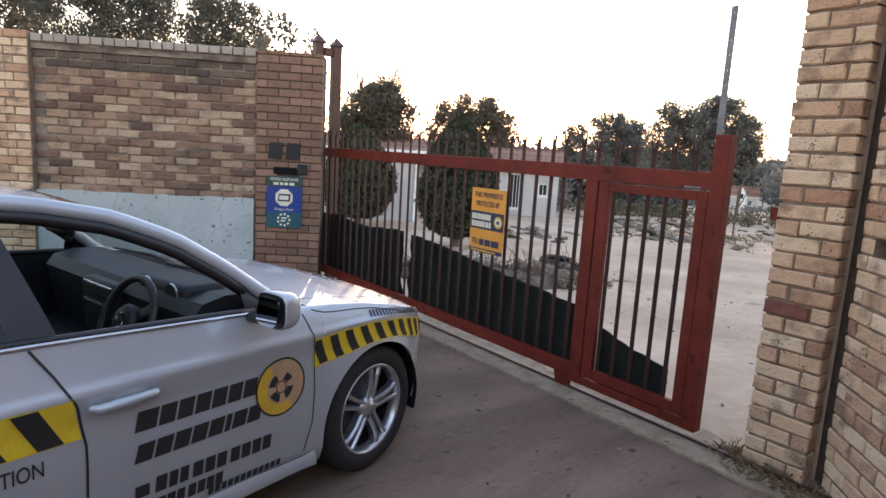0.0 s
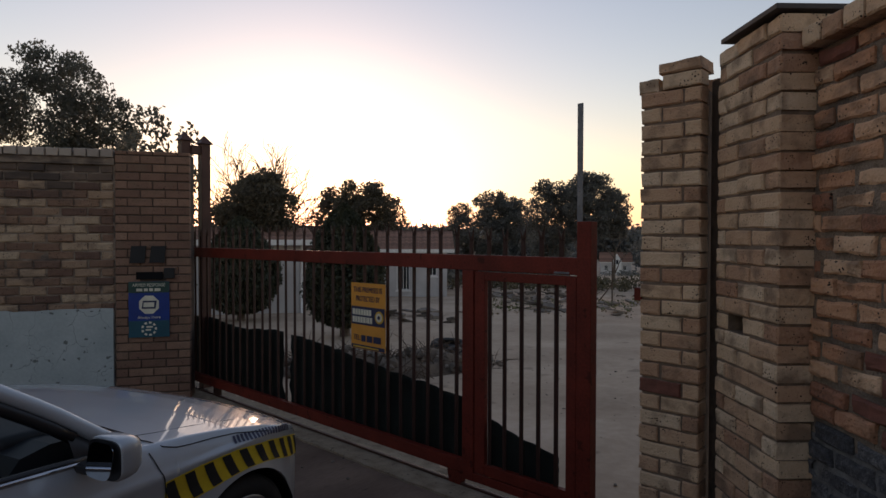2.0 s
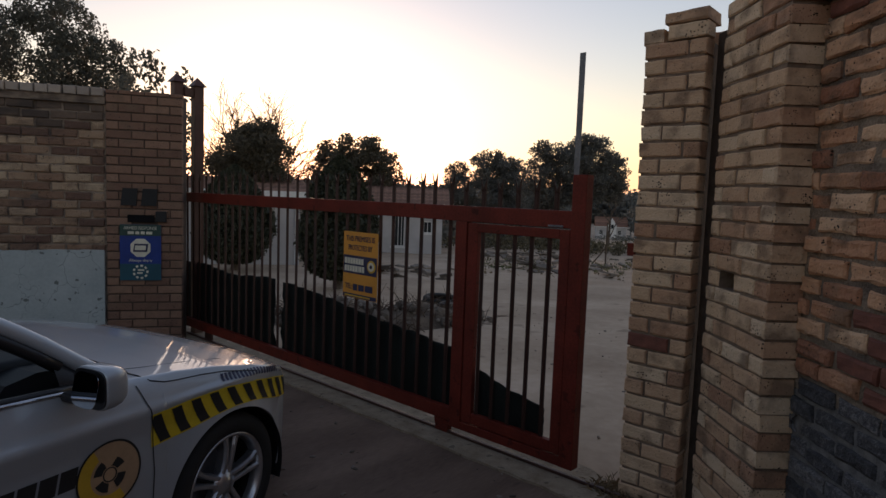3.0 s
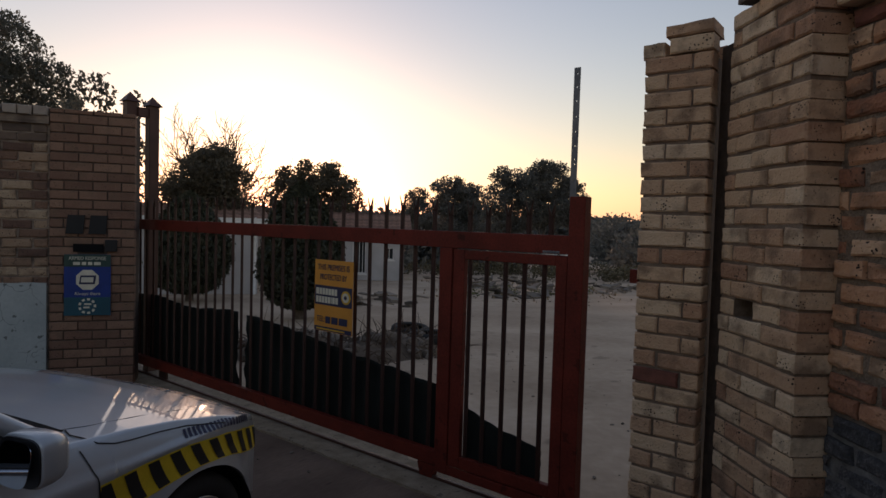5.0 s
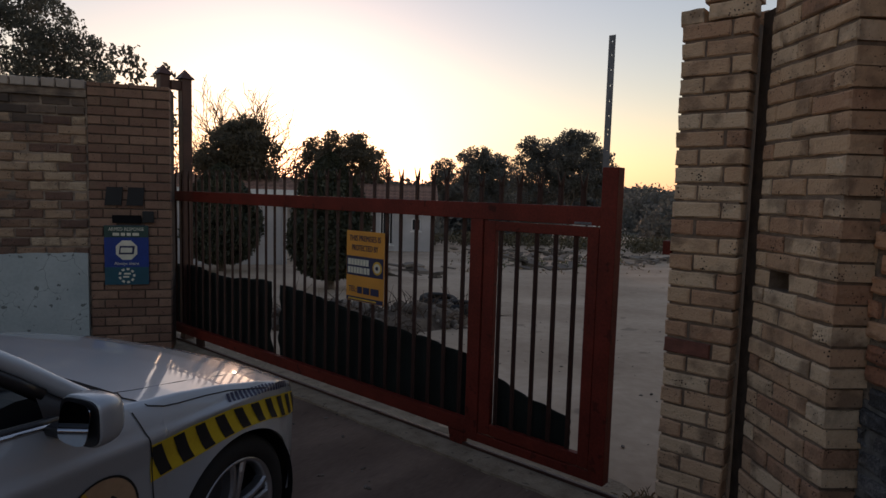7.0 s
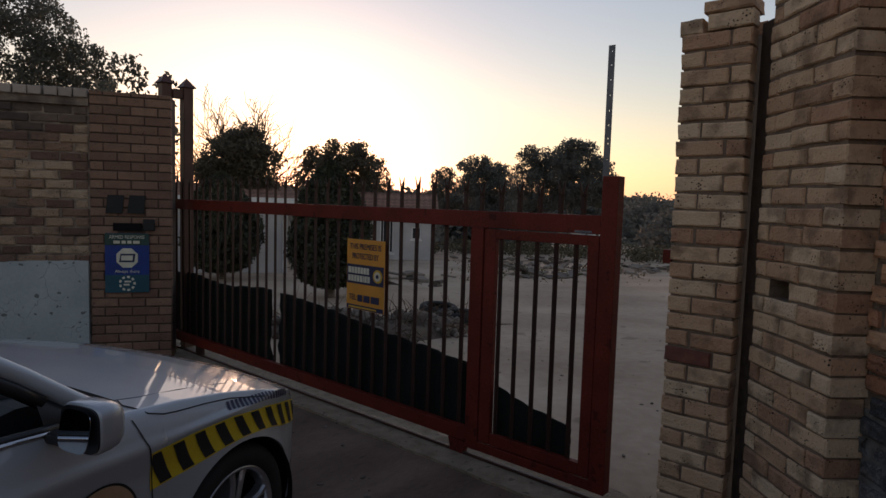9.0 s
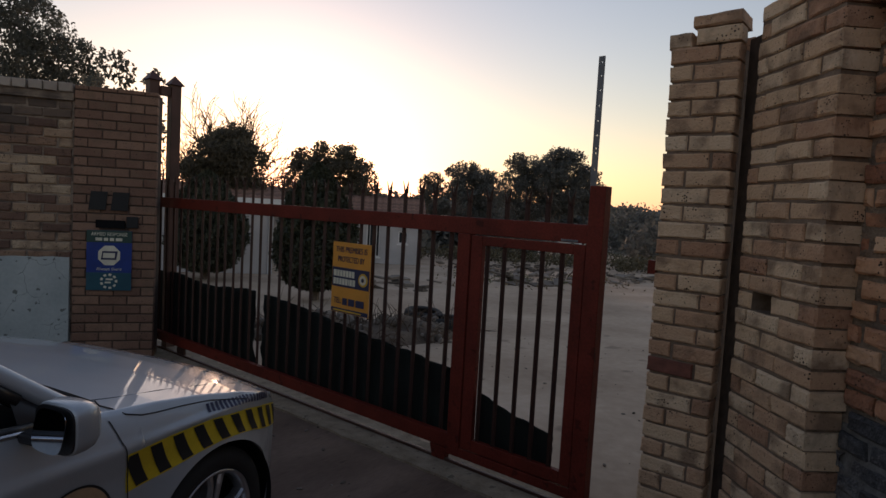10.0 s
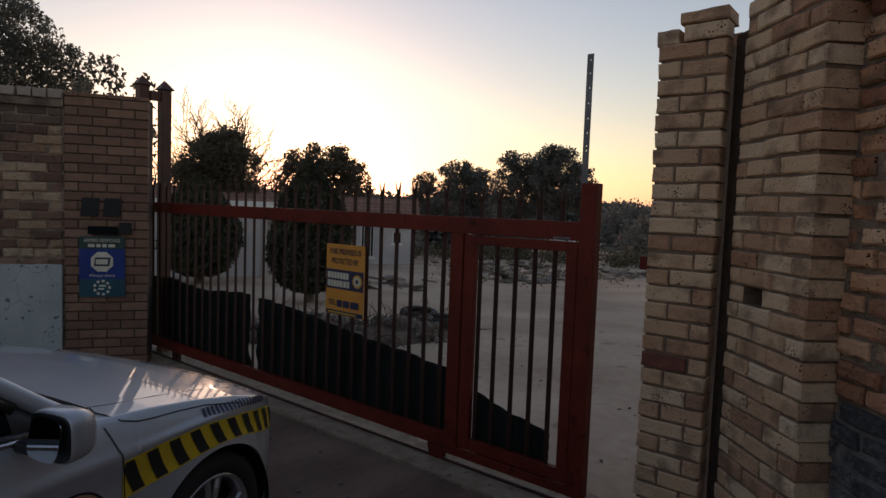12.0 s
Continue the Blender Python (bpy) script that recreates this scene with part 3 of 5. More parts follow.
gpart("wicket_rail", 2.053, 2.659, 0.135, 0.205, GX + 0.004, GX + 0.042, parent=wicket)
for yb in (2.625, 2.505, 2.375, 2.25, 2.125):
    ob = new("bar", WICKET_BAR)
    ob.parent = wicket
    ob.matrix_local = pose(GX + 0.016, yb, 0)
part("catch", box(GX - 0.006, GX + 0.006, 2.03, 2.13, 1.478, 1.49, 0.002), M_GALV, gate, "pale bent steel catch")


def perforated_bar():
    """Thin angle bar with a row of holes, on the latch post."""
    bm = bmesh.new()
    z0, z1, y0, w = 1.76, 2.462, 1.963, 0.036
    holes = [1.87, 1.955, 1.98, 2.05, 2.125, 2.205, 2.285, 2.36, 2.43]
    zs = [z0]
    for h in holes:
        zs += [h - 0.004, h + 0.004]
    zs.append(z1)
    for i, (a, b) in enumerate(zip(zs, zs[1:])):
        if i % 2 == 0:
            box(GX + 0.03, GX + 0.034, y0, y0 + w, a, b, bm=bm)
        else:
            box(GX + 0.03, GX + 0.034, y0, y0 + w / 2 - 0.004, a, b, bm=bm)
            box(GX + 0.03, GX + 0.034, y0 + w / 2 + 0.004, y0 + w, a, b, bm=bm)
    box(GX + 0.034, GX + 0.062, y0 + w - 0.004, y0 + w, z0, z1, bm=bm)
    return bm


part("perforated_bar", perforated_bar(), M_GALV, gate, "grey perforated steel angle")


# shade cloth tied behind the pales
def cloth(y0, y1, top, seed, x=GX + 0.088):
    rr = random.Random(seed)
    def at(u, v):
        yy = y0 + (y1 - y0) * u
        zt = float(np.interp(yy, [p[0] for p in top], [p[1] for p in top])) + 0.018 * noise.noise((yy * 6, seed, 0))
        zb = 0.11 + 0.015 * noise.noise((yy * 9, seed, 3))
        z = zb + (zt - zb) * v
        edge = min(0.09, 0.03 * (y1 - y0)) * noise.noise((v * 5, seed, 7)) * max(0.0, 1 - 14 * min(u, 1 - u))
        return (x + 0.006 * math.sin(yy * 45.5 + seed) + 0.014 * noise.noise((yy * 5, z * 3, seed)), yy + edge, z)
    bm = grid(at, [i / 120 for i in range(121)], [i / 16 for i in range(17)])
    bmesh.ops.solidify(bm, geom=bm.faces[:], thickness=0.003)
    return bm


cloth_a = part("shade_cloth", cloth(5.125, 6.95, [(5.08, 0.80), (5.25, 0.82), (5.5, 0.79), (5.9, 0.765), (6.25, 0.79), (6.4, 0.82), (6.95, 0.80)], 1), M_CLOTH, smooth=True)
tagged(cloth_a, "faded black shade cloth tied behind the gate pales", "shade cloth", "shade cloths")
cloth_b = part("shade_cloth", cloth(2.86, 5.0, [(2.86, 0.575), (3.1, 0.615), (3.4, 0.645), (3.65, 0.66), (4.15, 0.725), (4.57, 0.775), (4.9, 0.80), (5.03, 0.79)], 2), M_CLOTH, smooth=True)
tagged(cloth_b, "sagging black shade cloth sloping down along the gate", "shade cloth", "shade cloths")
cloth_c = part("shade_cloth", cloth(2.13, 2.65, [(2.13, 0.37), (2.3, 0.40), (2.5, 0.455), (2.65, 0.50)], 3, GX + 0.062), M_CLOTH, smooth=True)
tagged(cloth_c, "short torn black cloth behind the pedestrian door", "shade cloth", "shade cloths")

# guide posts
posts = thing("guide_post", Matrix(), "pair of brown steel gate guide posts with pointed caps", "gate post")


def guide(x, y, z1):
    p = part("post", box(x - 0.05, x + 0.05, y - 0.05, y + 0.05, 0, z1, 0.005), M_POST, posts)
    cap = bmesh.new()
    bmesh.ops.create_cone(cap, cap_ends=True, segments=4, radius1=0.105, radius2=0.0, depth=0.10, matrix=Matrix.Translation((x, y, z1 + 0.05)) @ Matrix.Rotation(radians(45), 4, "Z"))
    part("cap", cap, M_POST, p, "pointed steel cap")


guide(3.645, 6.72, 2.715)
guide(3.445, 6.77, 2.74)
part("bridge", box(3.496, 3.594, 6.69, 6.77, 2.60, 2.69, 0.004), M_POST, posts)

# amber notice on the gate
notice = thing("warning_sign", pose(GX - 0.006, 4.008, 1.333, 0, 0, -90), "amber and navy security notice wired to the gate", "sign")
SW, SH = 0.404, 0.520
part("board", box(0, SW, 0.0, 0.004, -SH, 0, 0.0015), M_SIGNYEL, notice, "amber enamel board")
part("band", box(0.006, SW - 0.006, -0.0025, -0.0005, -0.328, -0.186), M_NAVY, notice, "dark blue band")
part("band", box(0.006, SW - 0.006, -0.0025, -0.0005, -SH + 0.004, -SH + 0.034), M_NAVY, notice, "dark lower strip")
lettering("THIS PREMISES IS", 0.06, M_NAVY, notice, pose(SW / 2, -0.003, -0.055, 90), width=0.335)
lettering("PROTECTED BY", 0.06, M_NAVY, notice, pose(SW / 2, -0.003, -0.125, 90), width=0.28)
lettering("TEL:", 0.06, M_NAVY, notice, pose(0.075, -0.003, -0.432, 90), width=0.085)


def bars(parent, y, z, x0, widths, gap, h, mat, slant=0.0, name="print_bar", thick=0.0015):
    x = x0
    for w in widths:
        part(name, prism([(x, z), (x + w, z), (x + w + slant, z + h), (x + slant, z + h)], y - thick, y, "y"), mat, parent)
        x += w + gap


bars(notice, -0.003, -0.458, 0.128, (0.05, 0.065, 0.085), 0.014, 0.05, M_NAVY)
bars(notice, -0.003, -0.252, 0.022, (0.032, 0.026, 0.026, 0.026, 0.026, 0.026, 0.026), 0.006, 0.046, M_CREAM)
bars(notice, -0.003, -0.312, 0.022, (0.026, 0.026, 0.026, 0.026, 0.026, 0.010, 0.026, 0.026), 0.006, 0.046, M_CREAM)
bars(notice, -0.003, -SH + 0.012, 0.03, (0.30,), 0.006, 0.011, M_GOLD)


def disc(r0, r1, x, z, y, mat, parent, name="emblem", n=40, a0=0.0, a1=360.0):
    bm = bmesh.new()
    prev = None
    for i in range(n + 1):
        a = radians(a0 + (a1 - a0) * i / n)
        p = (bm.verts.new((x + r0 * math.cos(a), y, z + r0 * math.sin(a))), bm.verts.new((x + r1 * math.cos(a), y, z + r1 * math.sin(a))))
        if prev:
            bm.faces.new((prev[0], p[0], p[1], prev[1]))
        prev = p
    bmesh.ops.remove_doubles(bm, verts=bm.verts[:], dist=1e-5)
    bmesh.ops.solidify(bm, geom=bm.faces[:], thickness=0.0012)
    return part(name, bm, mat, parent)


disc(0.0, 0.048, 0.338, -0.257, -0.0035, M_GOLD, notice)
disc(0.016, 0.034, 0.338, -0.257, -0.006, M_CREAM, notice)
disc(0.0, 0.014, 0.338, -0.257, -0.008, M_NAVY, notice)

# response sign, letter slot, number plates and bell on the left pillar
plate = thing("response_sign", frame_at(*PL, AZ_L), "blue and green alarm company plate on the brick pillar", "sign")
SX0, SX1 = 0.118, 0.494
part("board", box(SX0, SX1, -0.016, -0.010, 0.686, 1.244, 0.0015), M_BLUE, plate, "blue enamel plate")
part("band", box(SX0 + 0.001, SX1 - 0.001, -0.019, -0.0165, 1.133, 1.243), M_GREEN, plate, "dark green top band")
part("band", box(SX0 + 0.001, SX1 - 0.001, -0.019, -0.0165, 0.687, 0.853), M_TEAL, plate, "teal lower band")
lettering("ARMED RESPONSE", 0.045, M_CREAM, plate, pose(0.306, -0.0205, 1.208, 90), width=0.30)
bars(plate, -0.0195, 1.148, 0.191, (0.055, 0.035, 0.035, 0.055), 0.014, 0.028, M_CREAM)
lettering("Always there", 0.04, M_CREAM, plate, pose(0.306, -0.0175, 0.886, 90), width=0.21)
disc(0.0, 0.098, 0.306, 1.013, -0.0185, M_CREAM, plate, n=8, a0=22.5, a1=382.5)
part("emblem", prism([(0.238, 0.973), (0.366, 0.973), (0.378, 1.053), (0.250, 1.053)], -0.0215, -0.0195, "y"), M_NAVY, plate)
bars(plate, -0.0217, 0.990, 0.254, (0.098,), 0.006, 0.046, M_CREAM, 0.004)
for k in range(9):
    disc(0.052, 0.072, 0.306, 0.773, -0.0205, M_CREAM, plate, n=4, a0=k * 40 - 10, a1=k * 40 + 12)
bars(plate, -0.0200, 0.783, 0.281, (0.058,), 0.006, 0.016, M_CREAM)
bars(plate, -0.0200, 0.753, 0.274, (0.05,), 0.006, 0.016, M_CREAM)

numbers = thing("house_number", frame_at(*PL, AZ_L), "dark plain number plates fixed to the brick pillar", "house number")
for x0 in (0.128, 0.310):
    part("plate", prism([(x0, 1.43), (x0 + 0.14, 1.43), (x0 + 0.155, 1.60), (x0 + 0.02, 1.60)], -0.022, -0.004, "y"), M_RUBBER, numbers)
bell = thing("intercom", frame_at(*PL, AZ_L), "small grey intercom box beside the letter slot", "intercom")
part("case", box(0.445, 0.545, -0.035, -0.002, 1.272, 1.38, 0.008), M_RUBBER, bell)
slot = thing("letter_slot", frame_at(*PL, AZ_L), "letter slot in the pillar, its dark inside given as a black plate", "letter box")
# flat black plate on the face paints the slot's inner darkness
part("liner", box(0.187, 0.432, -0.008, -0.003, 1.266, 1.340), M_COWL, slot)


# ---------------- parked car ----------------
CAR = frame_at(1.755, 2.592, 15.5)
car = thing("car", CAR, "silver saloon car with yellow-black hazard stripes, parked facing the gate", "car")
MID = 0.90


def table(u, pairs):
    return float(np.interp(u, [p[0] for p in pairs], [p[1] for p in pairs]))


PLAN = [(-3.80, 0.30), (-3.77, 0.55), (-3.70, 0.68), (-3.5, 0.79), (-3.2, 0.86), (-2.6, 0.905), (-1.5, 0.915), (-0.3, 0.915), (0.15, 0.906), (0.30, 0.882), (0.42, 0.838), (0.52, 0.782), (0.60, 0.715), (0.67, 0.635), (0.73, 0.545), (0.78, 0.43), (0.82, 0.30), (0.855, 0.14), (0.872, 0.0)]
EDGE = [(-3.80, 0.93), (-3.2, 0.99), (-2.5, 0.985), (-1.4, 0.955), (-0.75, 0.928), (-0.45, 0.912), (-0.2, 0.890), (0.0, 0.863), (0.2, 0.824), (0.35, 0.784), (0.5, 0.732), (0.63, 0.678), (0.74, 0.637), (0.82, 0.605), (0.872, 0.58)]
CROWN = [(-3.80, 0.96), (-3.5, 1.05), (-3.05, 1.07), (-0.55, 0.952), (-0.3, 0.930), (0.0, 0.900), (0.2, 0.871), (0.35, 0.835), (0.5, 0.785), (0.63, 0.708), (0.74, 0.658), (0.82, 0.614), (0.872, 0.58)]
SIDE = [(0.16, 0.925), (0.20, 0.955), (0.26, 0.972), (0.40, 0.982), (0.55, 0.988), (0.70, 0.984), (0.775, 0.997), (0.795, 1.0), (0.815, 0.982), (0.86, 0.964), (0.92, 0.943), (1.0, 0.92)]
ARCH, AXLE = 0.350, 0.048


def low(u):
    z = 0.185 + (0.03 if u > 0.45 else 0)
    for c in (AXLE, AXLE - 2.808):
        d = abs(u - c)
        if d < ARCH:
            z = max(z, 0.318 + math.sqrt(ARCH * ARCH - d * d))
    return z


def half(u, z):
    """Half width of the body at u along it and height z."""
    e = table(u, EDGE)
    round_over = max(0.0, 1 - (e - z) / 0.09) ** 2 * 0.022 if u > -0.5 or u < -3.0 else 0.0
    flare = 0.0
    for c in (AXLE, AXLE - 2.808):
        d = math.hypot(u - c, z - 0.318)
        if ARCH - 0.001 <= d < ARCH + 0.14:
            flare = 0.022 * (1 - (d - ARCH) / 0.14) ** 1.6
    return table(u, PLAN) * table(z, SIDE) - round_over + flare


STATIONS = sorted(set([round(v, 3) for v in list(np.arange(-3.80, 0.5, 0.06)) + list(np.arange(0.5, 0.873, 0.02)) + [0.872] + [c + ARCH * math.cos(a) for c in (AXLE, AXLE - 2.808) for a in np.linspace(0, math.pi, 41)]]))


def body_side(s):
    def at(u, v):
        z = low(u) + (table(u, EDGE) - low(u)) * v
        return (u, MID - s * half(u, z), z)
    return at


VS = [i / 48 for i in range(49)]


def fender_top(u, s, a):
    """From the side edge in to the middle, over bonnet or boot."""
    e, c = table(u, EDGE), table(u, CROWN)
    w = half(u, e) * a
    return (u, MID - s * w, e + (c - e) * (1 - a ** 2.6))


body = bmesh.new()
AS = [1, 0.985, 0.96, 0.92, 0.86, 0.78, 0.65, 0.5, 0.3, 0.1, 0]


def add_sheet(bm, fn, us, vs):
    tmp = grid(fn, us, vs)
    me = bpy.data.meshes.new("tmp")
    tmp.to_mesh(me)
    tmp.free()
    bm.from_mesh(me)
    bpy.data.meshes.remove(me)


for s in (1, -1):
    add_sheet(body, body_side(s), STATIONS, VS)
    add_sheet(body, lambda u, a: fender_top(u, s, a), [u for u in STATIONS if u >= -0.56], AS)
    add_sheet(body, lambda u, a: fender_top(u, s, a), [u for u in STATIONS if u <= -3.04], AS)
bmesh.ops.remove_doubles(body, verts=body.verts[:], dist=0.0008)
bmesh.ops.recalc_face_normals(body, faces=body.faces[:])
body = part("body", body, M_SILVER, car, "silver metallic body shell", smooth=True)


def skin(u, z, off=0.002):
    """A point just off the near flank."""
    return (u, MID - half(u, z) - off, z)


def on_skin(outline, mat, name, parent, off=0.0025, sub=1, label=""):
    """A flat decal of quads [(u, z) x 4], laid on the flank."""
    bm = bmesh.new()
    for q in outline:
        (a, b, c, d) = [Vector((*p, 0)) for p in q]
        n = sub
        rows = [[bm.verts.new(skin(*(a.lerp(b, i / n).lerp(d.lerp(c, i / n), j / n)).to_2d(), off)) for i in range(n + 1)] for j in range(n + 1)]
        for r, t in zip(rows, rows[1:]):
            for i in range(n):
                bm.faces.new((r[i], r[i + 1], t[i + 1], t[i]))
    bmesh.ops.remove_doubles(bm, verts=bm.verts[:], dist=0.0003)
    return part(name, bm, mat, parent, label, smooth=True)


# underside, wheel wells
part("floor_pan", box(-3.4, 0.40, 0.20, 1.60, 0.20, 0.26), M_TRIM, car, "dark underbody")
for cu in (AXLE, AXLE - 2.808):
    for s in (1, -1):
        well = bmesh.new()
        prof = [(0.350, 0.02), (0.356, 0.10), (0.354, 0.30), (0.05, 0.30)]
        rows = [[well.verts.new((r * math.cos(a), h, r * math.sin(a))) for r, h in prof] for a in np.linspace(-0.30, math.pi + 0.30, 40)]
        for p, q in zip(rows, rows[1:]):
            for k in range(3):
                well.faces.new((p[k], p[k + 1], q[k + 1], q[k]))
        w = part("wheel_well", well, M_TRIM, car, "black plastic wheel well")
        w.matrix_local = pose(cu, MID - s * 0.895, 0.318, 0, 0, 0 if s > 0 else 180)

# glasshouse
RAIL = [(-0.45, 0.835, 0.912), (-0.55, 0.797, 0.985), (-0.70, 0.748, 1.105), (-0.88, 0.70, 1.225), (-1.08, 0.655, 1.31), (-1.3, 0.625, 1.355), (-1.6, 0.605, 1.385), (-1.9, 0.598, 1.395), (-2.2, 0.60, 1.38), (-2.5, 0.615, 1.33), (-2.75, 0.645, 1.245), (-3.0, 0.70, 1.13), (-3.15, 0.75, 1.05)]


def rail(u):
    us = [-p[0] for p in RAIL]
    return float(np.interp(-u, us, [p[1] for p in RAIL])), float(np.interp(-u, us, [p[2] for p in RAIL]))


def over(u, s):
    w, z = rail(u)
    return (u, MID - w * s, z + 0.035 * (1 - s * s))


SS = list(np.linspace(-1, 1, 21))
lining = part("headliner", grid(lambda u, s: (over(u, s)[0], over(u, s)[1], over(u, s)[2] - 0.03), list(np.arange(-2.5, -1.16, 0.08)), SS), M_CABIN, car, "dark roof lining", smooth=True)
part("roof", grid(over, list(np.arange(-2.52, -1.14, 0.06)), SS), M_SILVER, car, smooth=True)
wind = part("windscreen", grid(lambda u, s: over(u, s), list(np.arange(-1.16, -0.50, 0.05)), SS), M_GLASS, car, "clear windscreen", smooth=True)
wind.visible_shadow = False
rear = part("rear_window", grid(over, list(np.arange(-3.12, -2.50, 0.05)), SS), M_TINT, car, "dark rear window", smooth=True)


US = list(np.arange(-3.14, -0.46, 0.06)) + [-0.45]
for s in (1, -1):
    part("roof_rail", tube([(u, MID - s * (rail(u)[0] + 0.004), rail(u)[1] - 0.004) for u in US], [0.030] * len(US), 10), M_SILVER, car, smooth=True)
    ui = [u for u in US if -2.75 < u < -0.60]
    part("window_seal", tube([(u - 0.02, MID - s * (rail(u)[0] + 0.020), rail(u)[1] - 0.040) for u in ui], [0.022] * len(ui), 8), M_TRIM, car, "black window seal", smooth=True)
    ub = [u for u in np.arange(-2.85, -0.58, 0.06)]
    part("waist_trim", tube([(u, MID - s * (half(u, table(u, EDGE)) - 0.002), table(u, EDGE) + 0.004) for u in ub], [0.009] * len(ub), 6), M_CHROME, car, "bright waistline strip", smooth=True)
    part("waist_seal", tube([(u, MID - s * (half(u, table(u, EDGE)) - 0.016), table(u, EDGE) + 0.012) for u in ub], [0.014] * len(ub), 6), M_TRIM, car, "black waist seal", smooth=True)

    def pane(u0, u1):
        def at(u, v):
            w1, z1 = rail(u - 0.12 * min(1.0, max(0.0, (-0.62 - u) / 0.7)))
            e = table(u, EDGE)
            w0 = half(u, e) - 0.022
            return (u - 0.12 * v * min(1.0, max(0.0, (-0.62 - u) / 0.7)), MID - s * (w0 + (w1 + 0.004 - w0) * v + 0.012 * math.sin(math.pi * v)), e + (z1 - 0.02 - e) * v)
        return grid(at, list(np.linspace(u0, u1, 16)), [0, 0.25, 0.5, 0.75, 1])

    if s < 0:
        g = part("front_door_window", pane(-1.325, -0.62), M_GLASS, car, "clear side window", smooth=True)
        g.visible_shadow = False
    part("rear_door_window", pane(-2.42, -1.44), M_TINT, car, "dark tinted side window", smooth=True)
    part("door_pillar", pane(-1.445, -1.32), M_TRIM, car, "black pillar between the doors", smooth=True)
    part("quarter_panel", pane(-3.14, -2.42), M_SILVER, car, smooth=True)
    part("mirror_triangle", pane(-0.66, -0.47), M_TRIM, car, "black mirror triangle", smooth=True)


def shut(points, width=0.005, name="shut_line"):
    q = []
    for (u0, z0), (u1, z1) in zip(points, points[1:]):
        d = Vector((u1 - u0, z1 - z0)).normalized()
        n = Vector((-d.y, d.x)) * width / 2
        q.append(((u0 - n.x, z0 - n.y), (u1 - n.x, z1 - n.y), (u1 + n.x, z1 + n.y), (u0 + n.x, z0 + n.y)))
    on_skin(q, M_BLACK, name, body, 0.0026, 5)


shut([(-0.40, 0.885), (-0.375, 0.80), (-0.36, 0.72), (-0.355, 0.55), (-0.365, 0.40), (-0.40, 0.27)])
shut([(-1.415, 0.95), (-1.36, 0.86), (-1.31, 0.76), (-1.285, 0.62), (-1.285, 0.45), (-1.305, 0.27)], 0.008)
shut([(-0.36, 0.25), (-1.9, 0.25)], 0.006)
part("sill_strip", grid(lambda u, v: skin(u, 0.252 - 0.062 * v, 0.002 + 0.034 * v ** 0.7), list(np.linspace(-2.36, -0.34, 30)), [0, 0.25, 0.5, 0.75, 1.0]), M_SILVER, body, "bright upturned sill strip", smooth=True)
# bonnet crease, its change of reflection drawn black; then shut line and rear lip
line = [(-0.50, 0.80), (-0.40, 0.842), (-0.28, 0.868), (-0.1, 0.868), (0.1, 0.862), (0.3, 0.85), (0.5, 0.83)]
pts = [fender_top(u, 1, a) for u, a in line]
part("bonnet_gap", tube([(p[0], p[1], p[2] + 0.0005) for p in pts], [0.0014] * len(pts), 5), M_BLACK, body, "thin black line drawn where the reflection changes along the bonnet crease")
lip = [fender_top(-0.355, 1, 0.87), fender_top(-0.375, 1, 0.93), fender_top(-0.365, 1, 0.975)] + [skin(u, z, 0.0) for u, z in ((-0.335, 0.885), (-0.28, 0.868), (-0.22, 0.861), (-0.1, 0.852), (0.02, 0.838), (0.2, 0.799), (0.35, 0.757), (0.5, 0.708))]
part("bonnet_gap", tube([(p[0], p[1], p[2] + 0.003) for p in lip], [0.0026] * len(lip), 5), M_BLACK, body, "thin dark gap round the bonnet")
for s in (1, -1):
    def scuttle(u, a):
        p = fender_top(u + 0.03 * (a - 0.5), s, a)
        return (p[0], p[1], p[2] + 0.010)
    part("scuttle", grid(scuttle, [-0.56, -0.50, -0.45, -0.41, -0.385], [0.9, 0.8, 0.65, 0.5, 0.35, 0.2, 0.1, 0.0]), M_COWL, car, "black scuttle panel below the windscreen", smooth=True)
for y0, y1 in ((0.25, 0.92), (0.85, 1.45)):
    part("wiper", tube([(-0.45, y0, 0.955), (-0.47, (y0 + y1) / 2, 0.980), (-0.52, y1, 0.98)], [0.010, 0.008, 0.006], 6), M_BLACK, car, "black wiper arm", smooth=True)

# hazard band over the wing and along the rear door
ZB = [(-0.37, 0.642), (-0.2, 0.658), (-0.06, 0.677), (0.05, 0.684), (0.15, 0.678), (0.25, 0.658), (0.35, 0.627), (0.45, 0.598), (0.56, 0.572)]
ZT = [(-0.37, 0.772), (-0.2, 0.782), (0.0, 0.783), (0.2, 0.762), (0.35, 0.73), (0.45, 0.702), (0.56, 0.665)]


def band_point(u, v):
    return (u, table(u, ZB) + (table(u, ZT) - table(u, ZB)) * v)


us = np.linspace(-0.365, 0.56, 40)
on_skin([(band_point(a, 0), band_point(b, 0), band_point(b, 1), band_point(a, 1)) for a, b in zip(us, us[1:])], M_YELLOW, "hazard_band", body, 0.0022, 5, "yellow hazard band")
for k in range(10):
    u0 = -0.345 + k * 0.094
    def sl(x, v):
        return band_point(min(max(x - 0.055 * v + 0.02, -0.364), 0.559), v)
    vv = np.linspace(0.05, 0.95, 5)
    on_skin([(sl(u0, a), sl(u0 + 0.047, a), sl(u0 + 0.047, b), sl(u0, b)) for a, b in zip(vv, vv[1:])], M_BLACK, "hazard_bar", body, 0.0048, 3)
